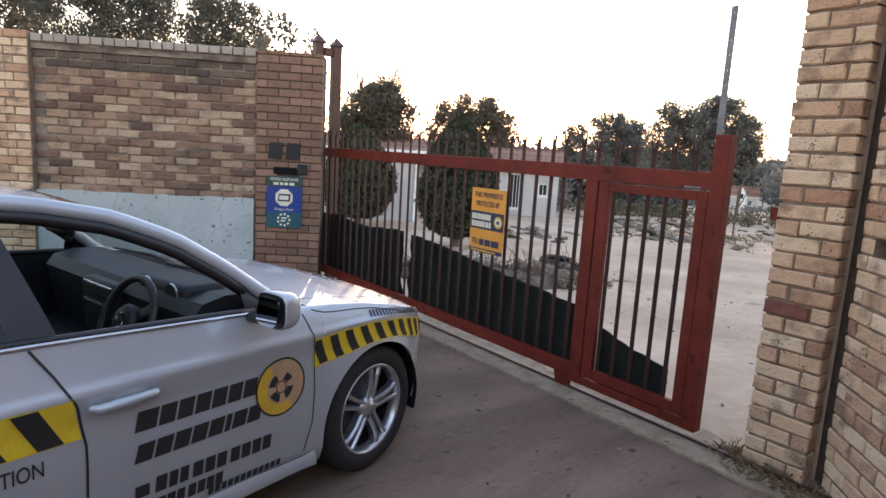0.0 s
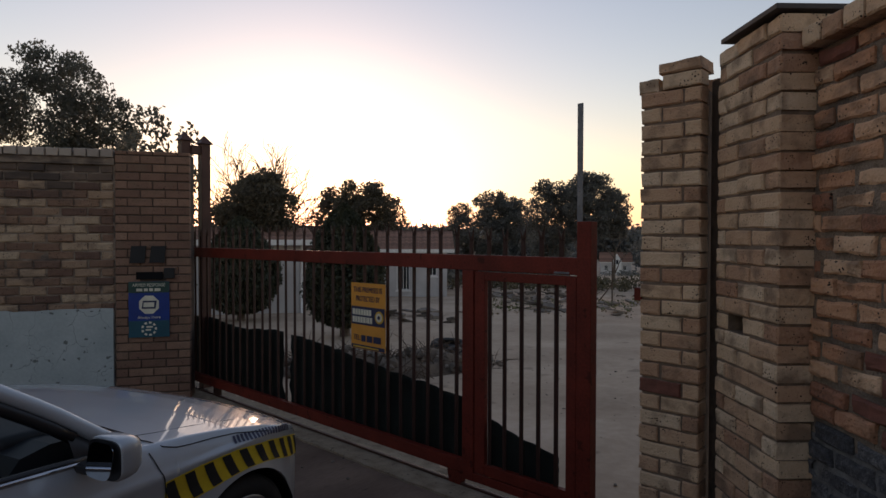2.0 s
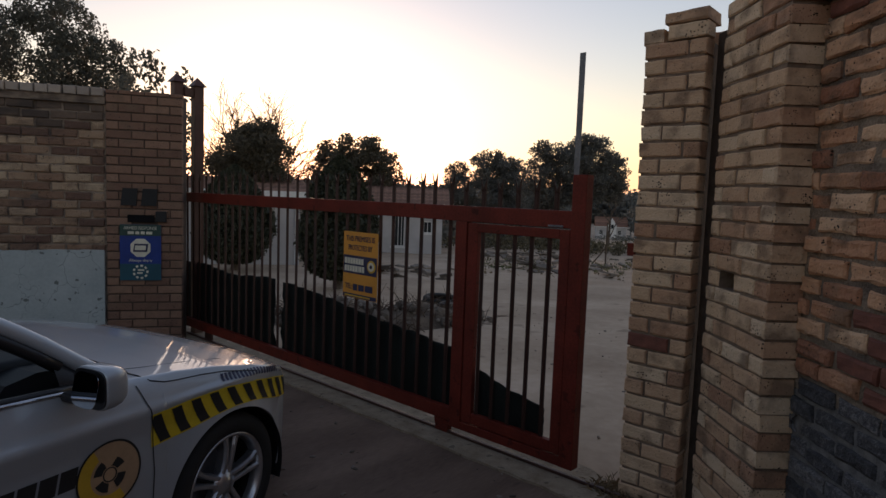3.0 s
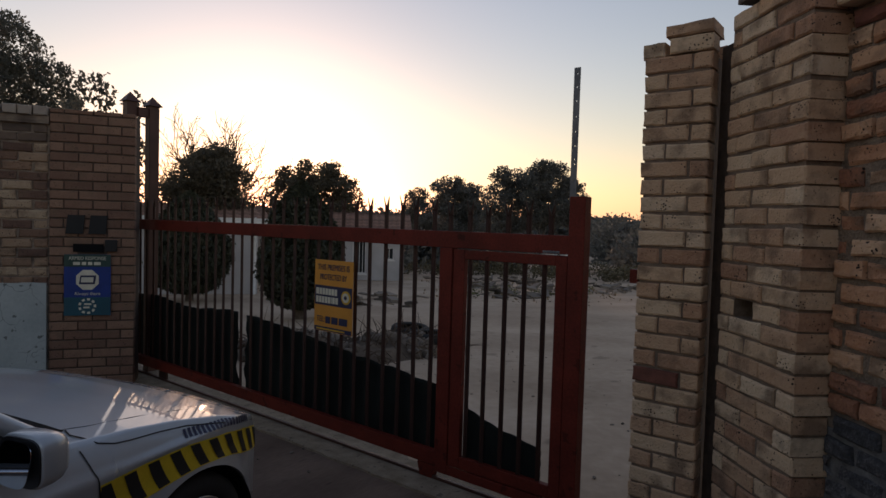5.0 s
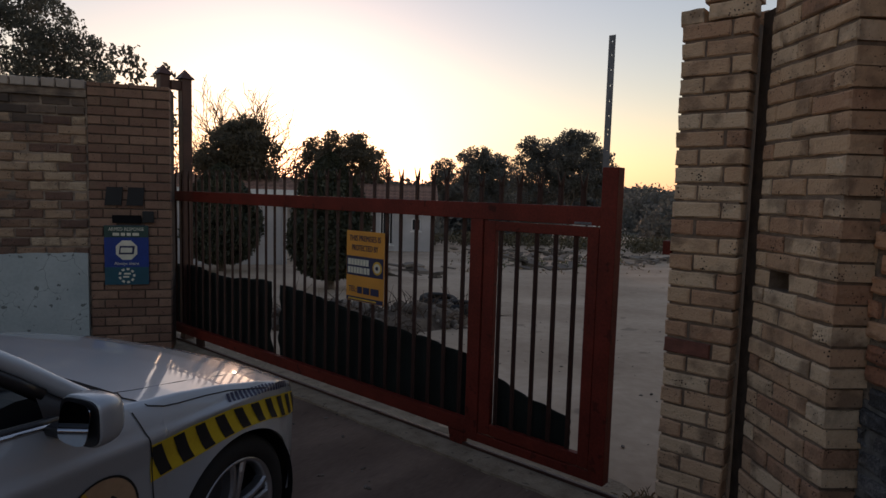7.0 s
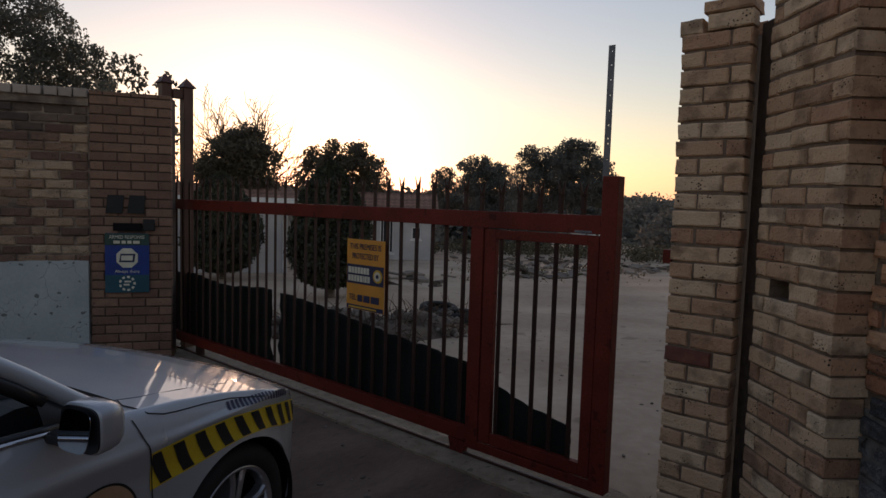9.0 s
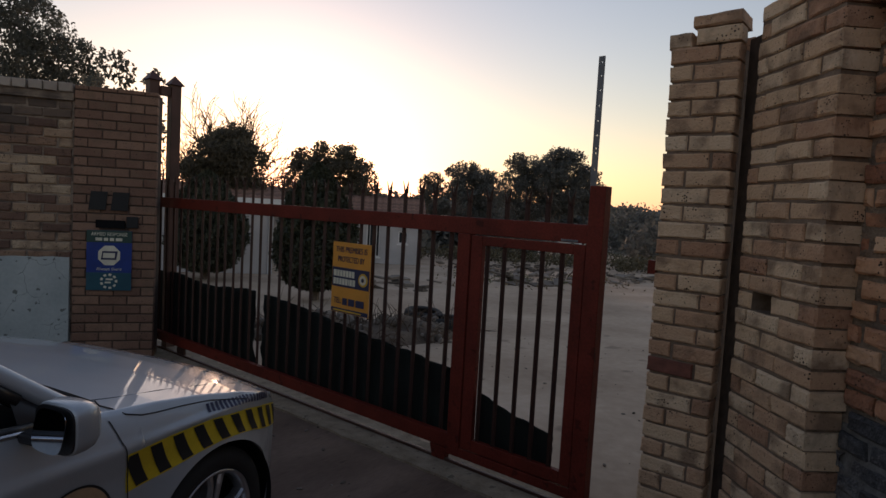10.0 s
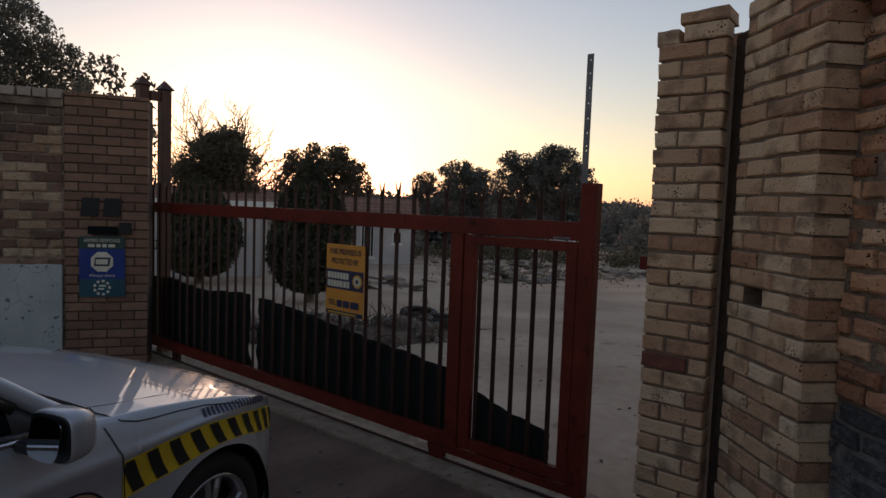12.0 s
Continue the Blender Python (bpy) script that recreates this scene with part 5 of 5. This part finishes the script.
def thicket(name, label, az0, az1, d0, d1, h0, h1, count, leaf, mat, seed, per=260):
    """A far belt of bushes as one mass of leaves."""
    rng = np.random.default_rng(seed)
    clumps = []
    for i in range(count):
        az, d = az0 + (az1 - az0) * rng.random(), d0 + (d1 - d0) * rng.random()
        x, y = way(az, d)
        h = h0 + (h1 - h0) * rng.random()
        clumps.append((x, y, ground_z(x, y) + h * 0.45, h * (0.5 + 0.5 * rng.random()), h * (0.5 + 0.5 * rng.random()), h * 0.55))
    pts = clumped(rng, clumps, per)
    ob = part(name, leaves(pts, leaf * (0.6 + 0.8 * rng.random(len(pts))), rng), mat)
    return tagged(ob, label, "bushes", kind="stuff")


thicket("bushes", "green bushes along the far edge of the yard, greyed to imitate haze", 8, 20.8, 55, 70, 2.6, 4.4, 40, 0.26, M_FAR, 41, 90)
thicket("bushes", "green bushes along the far edge of the yard, greyed to imitate haze", 31.8, 46, 58, 72, 2.3, 3.9, 60, 0.26, M_FAR, 42, 90)
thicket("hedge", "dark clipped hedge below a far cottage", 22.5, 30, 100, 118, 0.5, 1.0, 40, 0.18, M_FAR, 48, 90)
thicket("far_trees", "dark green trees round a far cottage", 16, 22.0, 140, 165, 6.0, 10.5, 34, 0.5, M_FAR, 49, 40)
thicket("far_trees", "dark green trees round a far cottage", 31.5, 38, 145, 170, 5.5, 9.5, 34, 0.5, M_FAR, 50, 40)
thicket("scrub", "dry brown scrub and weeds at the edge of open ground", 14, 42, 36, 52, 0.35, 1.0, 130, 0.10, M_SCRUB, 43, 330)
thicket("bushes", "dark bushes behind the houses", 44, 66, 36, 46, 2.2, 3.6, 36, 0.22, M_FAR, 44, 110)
thicket("weeds", "low green weeds on the open ground", 24, 38, 20, 27, 0.05, 0.14, 240, 0.05, M_GRASS, 45, 900)
thicket("weeds", "dry straw and weeds on the open ground", 18, 40, 17, 34, 0.04, 0.16, 200, 0.05, M_STRAW, 46, 700)


def ridge(r, az0, az1, height, seed):
    rr = random.Random(seed)
    n = 160
    def at(i, v):
        az = az0 + (az1 - az0) * i / n
        h = height * (0.75 + 0.5 * noise.noise((az * 0.06, seed, 0)) + 0.10 * noise.noise((az * 1.3, seed, 2)) + 0.06 * noise.noise((az * 4.1, seed, 5)))
        x, y = way(az, r + 160 * v)
        return (x, y, -6 + (h + 6) * v)
    return grid(at, list(range(n + 1)), [0, 0.3, 0.6, 0.85, 1.0])


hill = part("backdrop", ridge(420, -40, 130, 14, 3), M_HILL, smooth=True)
tagged(hill, "wooded ridge on the horizon, haze put into its colour", "hills", kind="structure")
thicket("far_woods", "trees along the distant ridge, haze put into their colour", 5, 75, 230, 300, 8.5, 13.0, 170, 0.9, M_FAR, 47, 26)


# ---------------- houses ----------------
def house(name, m, w, d, wall_h, roof_h, label, openings=(), pipe=None, below=1.0):
    """A plain rendered house: front wall along local x, roof ridge parallel to it, over openings (x0, x1, z0, z1)."""
    h = thing(name, m, label, "house")
    xs = sorted({0.0, w, *[v for o in openings for v in o[:2]]})
    wall = bmesh.new()
    for a, b in zip(xs, xs[1:]):
        o = next((o for o in openings if o[0] <= a and b <= o[1]), None)
        if o:
            box(a, b, 0, 0.22, -below, o[2], bm=wall)
            box(a, b, 0, 0.22, o[3], wall_h, bm=wall)
        else:
            box(a, b, 0, 0.22, -below, wall_h, bm=wall)
    part("wall", wall, M_HOUSE, h, "pale grey painted front wall")
    for x0, x1, y0, y1 in ((0, 0.22, 0.221, d), (w - 0.22, w, 0.221, d), (0.221, w - 0.221, d - 0.22, d)):
        part("wall", box(x0, x1, y0, y1, -below, wall_h), M_HOUSE, h)
    for x0, x1, z0, z1 in openings:
        win = part("window", box(x0, x1, 0.12, 0.13, z0, z1), M_DARKGLASS, h, "barred window")
        for a, b, c, e in ((x0, x1, z0, z0 + 0.05), (x0, x1, z1 - 0.05, z1), (x0, x0 + 0.05, z0 + 0.051, z1 - 0.051), (x1 - 0.05, x1, z0 + 0.051, z1 - 0.051)):
            part("window_frame", box(a, b, 0.07, 0.118, c, e), M_WHITE, win)
        k = max(2, int((x1 - x0) / 0.16))
        for i in range(1, k):
            part("burglar_bar", box(x0 + (x1 - x0) * i / k - 0.012, x0 + (x1 - x0) * i / k + 0.012, 0.03, 0.05, z0, z1), M_WHITE, win)
        part("sill", box(x0 - 0.06, x1 + 0.06, -0.05, 0.06, z0 - 0.07, z0 - 0.002), M_WHITE, win)
    # tiled roof, both slopes, rows of rolled tiles stepped over one another
    over_ = 0.35
    for s in (0, 1):
        bm = bmesh.new()
        rows = 12
        run = d / 2 + over_
        for r in range(rows):
            y0, y1 = -over_ + run * r / rows, -over_ + run * (r + 1) / rows + 0.05
            z0, z1 = wall_h + roof_h * r / rows - 0.02, wall_h + roof_h * (r + 1) / rows
            n = int((w + 2 * over_) / 0.075)
            top = []
            for i in range(n + 1):
                x = -over_ + (w + 2 * over_) * i / n
                wave = 0.022 * math.cos(math.pi * i / 2)
                yy0, yy1 = (y0, y1) if s == 0 else (d - y0, d - y1)
                top.append((bm.verts.new((x, yy0, z0 + 0.035 + wave)), bm.verts.new((x, yy1, z1 + 0.01 + wave)), bm.verts.new((x, yy0, z0))))
            for p, q in zip(top, top[1:]):
                bm.faces.new((p[0], q[0], q[1], p[1]))
                bm.faces.new((p[2], q[2], q[0], p[0]))
        tagged(part("roof", bm, M_TILE, h, "brown rolled roof tiles"), kind="stuff")
    for x in (0.0, w - 0.2):
        part("gable", prism([(0.22, wall_h), (d - 0.22, wall_h), (d / 2, wall_h + roof_h - 0.12)], x, x + 0.2, "x"), M_HOUSE, h)
    part("fascia", box(-over_, w + over_, -over_ - 0.03, -over_ - 0.005, wall_h - 0.16, wall_h + 0.01), M_WHITE, h)
    if pipe is not None:
        part("downpipe", tube([(pipe, -0.08, -below), (pipe, -0.08, wall_h - 0.1), (pipe, -over_, wall_h)], [0.045] * 3, 10), M_WHITE, h, "white downpipe", smooth=True)
    return h


hx, hy = way(54.7, 19.5)
house("house", frame_at(hx - 9 * math.cos(radians(-30)), hy - 9 * math.sin(radians(-30)), -30, -0.85), 9.0, 6.0, 2.45, 0.42, "low grey rendered house with a brown tiled roof", ((1.2, 2.4, 0.9, 2.0),), pipe=8.9, below=0.5)
hx, hy = way(41.6, 30)
house("house", frame_at(hx - 8 * math.cos(radians(-46)), hy - 8 * math.sin(radians(-46)), -46, -1.28), 8.0, 5.0, 2.38, 0.95, "grey house with white-framed barred windows and tiled roof", ((7.05, 7.5, 1.05, 1.65), (5.5, 6.15, 0.35, 2.05)), below=0.6)
hx, hy = way(27.8, 138)
cottage = house("cottage", frame_at(hx, hy, -60, ground_z(hx, hy)), 6.4, 5.0, 2.7, 2.1, "small white far cottage with a red-brown roof", ((0.7, 1.5, 0.9, 2.0), (4.6, 5.4, 0.9, 2.0)), below=0.5)
part("front_gable", prism([(2.5, 0.0), (4.3, 0.0), (4.3, 3.0), (3.4, 4.5), (2.5, 3.0)], -0.5, 1.6, "y"), M_WHITE, cottage, "white rendered front gable")
part("gable_window", box(3.15, 3.65, -0.54, -0.502, 2.3, 3.2), M_DARKGLASS, cottage)

px, py = way(26.2, 25)
prop = thing("fence_post", pose(px, py, ground_z(px, py)), "thin leaning timber post with a slanting brace", "post")
part("post", tube([(0, 0, -0.2), (0.02, 0.02, 0.8), (0.05, 0.03, 1.75)], [0.035, 0.032, 0.028], 8), M_TWIG, prop)
part("brace", tube([(0.42, 0.85, -0.05), (0.02, 0.03, 0.75)], [0.026, 0.024], 8), M_TWIG, prop)


# ---------------- rubble, tyres, tufts ----------------
def rubble_heap(x, y, seed):
    rr = random.Random(seed)
    mound = thing("rubble_heap", pose(x, y, ground_z(x, y)), "heap of soil, brick rubble and dry brushwood", "rubble heap", kind="stuff")
    def at(u, v):
        a = 2 * math.pi * u
        r = v
        h = 0.24 * (1 - r * r) ** 1.2 * (1 + 0.6 * noise.noise((math.cos(a) * r * 3, math.sin(a) * r * 3, seed)))
        return (r * 1.15 * math.cos(a), r * 0.8 * math.sin(a), h - 0.03)
    part("mound", grid(at, [i / 48 for i in range(49)], [i / 12 for i in range(13)]), M_SOIL, mound, smooth=True)
    bm = bmesh.new()
    for i in range(150):
        a, r = rr.uniform(0, 6.28), math.sqrt(rr.random()) * 1.1
        s = rr.choice((0.03, 0.04, 0.05, 0.08, 0.11))
        z = 0.24 * max(0, 1 - r * r) ** 1.2
        bmesh.ops.create_icosphere(bm, subdivisions=1, radius=s, matrix=pose(r * 1.15 * math.cos(a), r * 0.8 * math.sin(a), z, rr.uniform(0, 360), rr.uniform(0, 360), rr.uniform(0, 360)) @ Matrix.Diagonal((1, rr.uniform(0.5, 1), rr.uniform(0.4, 0.8), 1)))
    part("stones", bm, M_RUBBLE, mound)
    bm = bmesh.new()
    for i in range(170):
        a, r = rr.uniform(0, 6.28), math.sqrt(rr.random()) * 1.0
        p = Vector((r * 1.15 * math.cos(a), r * 0.8 * math.sin(a), 0.22 * max(0, 1 - r * r)))
        d = Vector((rr.uniform(-1, 1), rr.uniform(-1, 1), rr.uniform(0.0, 0.75))).normalized() * rr.uniform(0.12, 0.5)
        tube([p, p + d * 0.5 + Vector((0, 0, rr.uniform(0, 0.05))), p + d], [0.007, 0.005, 0.002], 4, bm)
    part("sticks", bm, M_TWIG, mound)
    return mound


rubble_heap(6.55, 6.1, 3)
rubble_heap(5.6, 6.9, 6)


def tyre(x, y, tilt):
    t = thing("tyre", pose(x, y, ground_z(x, y) + 0.03, tilt, 0, 0), "old worn rubber tyre lying on the rubble", "tyre", "old tyres")
    part("casing", lathe([(0.19, 0.02), (0.26, 0.0), (0.30, 0.03), (0.31, 0.10), (0.30, 0.17), (0.26, 0.20), (0.19, 0.18), (0.20, 0.16), (0.26, 0.17), (0.27, 0.10), (0.26, 0.03), (0.19, 0.02)], 40, "z"), M_RUBBER, t, smooth=True)


tyre(7.75, 6.75, 4)
tyre(7.35, 6.05, -3)


def slab_pile(x, y, seed, n, label):
    rr = random.Random(seed)
    t = thing("debris", pose(x, y, ground_z(x, y)), label, "debris", kind="stuff")
    bm = bmesh.new()
    for i in range(n):
        sx, sy, sz = rr.uniform(0.15, 0.7), rr.uniform(0.1, 0.4), rr.uniform(0.03, 0.10)
        bmesh.ops.create_cube(bm, size=1, matrix=pose(rr.gauss(0, 0.8), rr.gauss(0, 0.8), rr.uniform(0.0, 0.16), rr.uniform(-15, 15), rr.uniform(-15, 15), rr.uniform(0, 360)) @ Matrix.Diagonal((sx, sy, sz, 1)))
    part("slabs", bm, M_RUBBLE, t)


for i, (az, d) in enumerate(((29.5, 21), (26, 24), (33, 26), (22, 27), (45.5, 17), (36, 30), (30, 33))):
    slab_pile(*way(az, d), i, 22, "scattered broken slabs and planks on the ground")


def tufts(name, label, spots, seed, mat, count, h):
    rng = np.random.default_rng(seed)
    rr = random.Random(seed)
    bm = bmesh.new()
    for x, y, r in spots:
        for i in range(count):
            a, q = rr.uniform(0, 6.28), math.sqrt(rr.random()) * r
            p = Vector((x + q * math.cos(a), y + q * math.sin(a), 0.0))
            d = Vector((rr.gauss(0, 0.7), rr.gauss(0, 0.7), rr.uniform(0.15, 1.0))).normalized() * rr.uniform(0.4, 1) * h
            s = d.cross(Vector((rr.random(), rr.random(), rr.random()))).normalized() * 0.003
            v = [bm.verts.new(p - s), bm.verts.new(p + s), bm.verts.new(p + d * 0.6 + s * 0.7), bm.verts.new(p + d - Vector((0, 0, 0.2 * h)))]
            bm.faces.new(v)
    return tagged(part(name, bm, mat), label, "dry grass", kind="stuff")


tufts("dry_grass", "dry straw and grass at the foot of the brick pier", ((3.52, 1.5, 0.14), (3.50, 1.28, 0.14), (3.35, 1.12, 0.12), (3.2, 0.98, 0.12), (3.6, 1.7, 0.10), (3.05, 0.75, 0.14)), 4, M_STRAW, 170, 0.13)

rr_ = random.Random(12)
pebbles = bmesh.new()
for i in range(330):
    x, y = (rr_.uniform(2.2, 3.5), rr_.uniform(1.0, 4.2)) if i < 70 else (rr_.uniform(3.75, 9), rr_.uniform(1.6, 8))
    s = rr_.choice((0.005, 0.007, 0.01, 0.016))
    bmesh.ops.create_icosphere(pebbles, subdivisions=1, radius=s, matrix=pose(x, y, ground_z(x, y) + 0.003, 0, 0, rr_.uniform(0, 360)) @ Matrix.Diagonal((1.4, 0.8, 0.6, 1)))
tagged(part("pebbles", pebbles, M_RUBBLE), "scattered pebbles and grit on the ground", "pebbles", kind="stuff")

keeper = thing("gate_keeper", pose(3.62, 1.632, 1.38), "small red steel gate catch fixed to the pillar", "gate catch")
part("bracket", box(0.0, 0.06, 0.001, 0.045, -0.035, 0.035, 0.004), M_RED, keeper)


# ---------------- bricks ----------------
M_DARKRED = material("burnt_brick", [(0.2, (0.10, 0.04, 0.03)), (0.8, (0.24, 0.09, 0.06))], 16, 110, 0.9, bump=0.4)

# right gate pillar: stretcher and header change sides from course to course
for k in range(30):
    z = 0.002 + k * COURSE + JOINT / 2
    flip = k % 2 == 1
    top = k == 29
    for side in (0, 1):
        f = flip if side == 0 else not flip
        first = HEAD if f else STRETCH
        second = STRETCH if f else HEAD
        for x, w in ((0.0, first), (first + JOINT, PILLAR_W - first - JOINT)):
            head = abs(w - HEAD) < 0.02
            mat = M_DARKRED if (k, x > 0.05, side) in ((10, False, 0),) else M_STOCK
            d = STRETCH if head else HEAD
            if top and side == 0 and x < 0.05:
                lay(pillar_r, x - 0.01, z - 0.008, w, mat, depth=d, rough=1.6)
            elif side == 0:
                lay(pillar_r, x, z, w, mat, depth=d, rough=1.1)
            else:
                lay(pillar_r, x, z, w, mat, depth=(HEAD if head else HEAD) - 0.006, y=0.345 - HEAD + 0.006, rough=1.0)
lay(pillar_r, 0.095, 0.002 + 30 * COURSE - 0.004, 0.222, M_STOCK, depth=0.18, rough=1.4, height=0.055)

# splayed pier
for k in range(-2, 31):
    z = PIER_Z + k * PIER_COURSE + JOINT / 2
    if k == 14:
        row = ((-0.012, 0.104, HEAD), (0.238, 0.174, HEAD), (0.424, HEAD, STRETCH))
    elif k % 2:
        row = ((-0.012, 0.074, HEAD), (0.074, STRETCH, HEAD), (0.308, STRETCH, 0.155))
    else:
        row = ((-0.012, 0.190, HEAD), (0.190, STRETCH, HEAD), (0.424, HEAD, STRETCH))
    for x, w, d in row:
        lay(pier_r, x, z, w, M_STOCK, depth=d, rough=1.3, height=0.0695)

# left pillar
for k in range(0, 30):
    z = 0.036 + (k - 0) * COURSE + JOINT / 2
    hh = 0.034 if k == 29 else BH
    row = ((0.0, HEAD), (0.115, STRETCH), (0.3465, STRETCH), (0.578, HEAD)) if k % 2 == 1 else ((0.0, STRETCH), (0.2315, STRETCH), (0.463, STRETCH))
    for i, (x, w) in enumerate(row):
        if k == 14 and i == 1:
            continue
        lay(pillar_l, x, z, w, M_FACE, rough=0.35, height=hh)
for i, x in enumerate((0.0, 0.2315, 0.463)):
    lay(pillar_l, x, 0.036 - 0.075, STRETCH, M_FACE, rough=0.35, height=0.07)


def dark_or_rough(x, z):
    if z < 0.93 - 0.10 * x + 0.08 * noise.noise((x * 6, z * 6, 2)):
        return M_CHAR
    return M_DARKRED if noise.noise((x * 3.1, z * 2.3, 7)) + brick_random.uniform(-0.12, 0.12) > 0.24 else M_ROUGH


# rough wall beyond the pier
for k in range(29):
    z = 0.006 + k * COURSE + JOINT / 2
    x = -0.02 - (0.06 if k % 2 else 0.17) + brick_random.uniform(-0.03, 0.03)
    while x < 1.45:
        w = STRETCH + brick_random.uniform(-0.022, 0.0)
        x0 = max(x, 0.0)
        if x + w - x0 > 0.03:
            lay(wall_right, x0, z + brick_random.uniform(0.0, 0.006), x + w - x0, dark_or_rough(x0, z), y=0.140 + brick_random.uniform(-0.008, 0.008), rough=2.3, height=brick_random.choice((0.060, 0.064, 0.067)))
        x += w + 0.020

# clinker panel over the dado
for k in range(11, 28):
    z = 0.02 + k * COURSE + JOINT / 2
    x = -0.02 - (HEAD if k % 2 else STRETCH)
    while x > -2.30:
        w = (STRETCH if x < -0.15 else (HEAD if k % 2 else STRETCH))
        x0 = max(x, -2.252)
        if x + w - x0 > 0.03:
            lay(wall_left, x0, z, x + w - x0, M_SMOKED if z > 2.2 + 0.15 * noise.noise((x0 * 3, z * 3, 1)) else M_CLINKER, y=0.012 + brick_random.uniform(-0.004, 0.006), rough=1.7)
        x -= STRETCH + 0.014

# stock brick pier at the end of the panel
for k in range(30):
    z = 0.02 + k * COURSE + JOINT / 2
    row = ((-2.87, 0.137), (-2.721, STRETCH), (-2.487, STRETCH)) if k % 2 else ((-2.87, STRETCH), (-2.636, STRETCH), (-2.402, 0.137))
    for x, w in row:
        lay(pier_l, x, z, w, M_STOCK, y=-0.055, rough=1.0)


def joined_wall(name, parent, x0, x1, courses, z0, y, mat, pickm=None):
    """The stretches out of the walk's sight: real bricks joined in one mesh."""
    rr = random.Random(9)
    verts, faces = [], []
    for k in range(courses):
        x = x0 - (0.11 if k % 2 else 0)
        while x < x1:
            a, b = max(x, x0), min(x + STRETCH, x1)
            z = z0 + k * COURSE + JOINT / 2
            yy = y + rr.uniform(-0.004, 0.004)
            i = len(verts)
            if b - a > 0.02:
                verts += [(a, yy, z), (b, yy, z), (b, yy, z + BH), (a, yy, z + BH), (a, yy + 0.1, z), (b, yy + 0.1, z), (b, yy + 0.1, z + BH), (a, yy + 0.1, z + BH)]
                faces += [(i, i + 1, i + 2, i + 3), (i + 1, i + 5, i + 6, i + 2), (i + 5, i + 4, i + 7, i + 6), (i + 4, i, i + 3, i + 7), (i + 3, i + 2, i + 6, i + 7), (i + 4, i + 5, i + 1, i)]
            x += STRETCH + JOINT
    me = bpy.data.meshes.new(name)
    me.from_pydata(verts, [], faces)
    return tagged(part(name, me, mat, parent), kind="stuff")


joined_wall("brickwork", wall_right, 1.70, 7.0, 29, 0.006, 0.146, M_ROUGH)
joined_wall("brickwork", wall_left, -6.0, -2.88, 17, 0.955, 0.014, M_CLINKER)
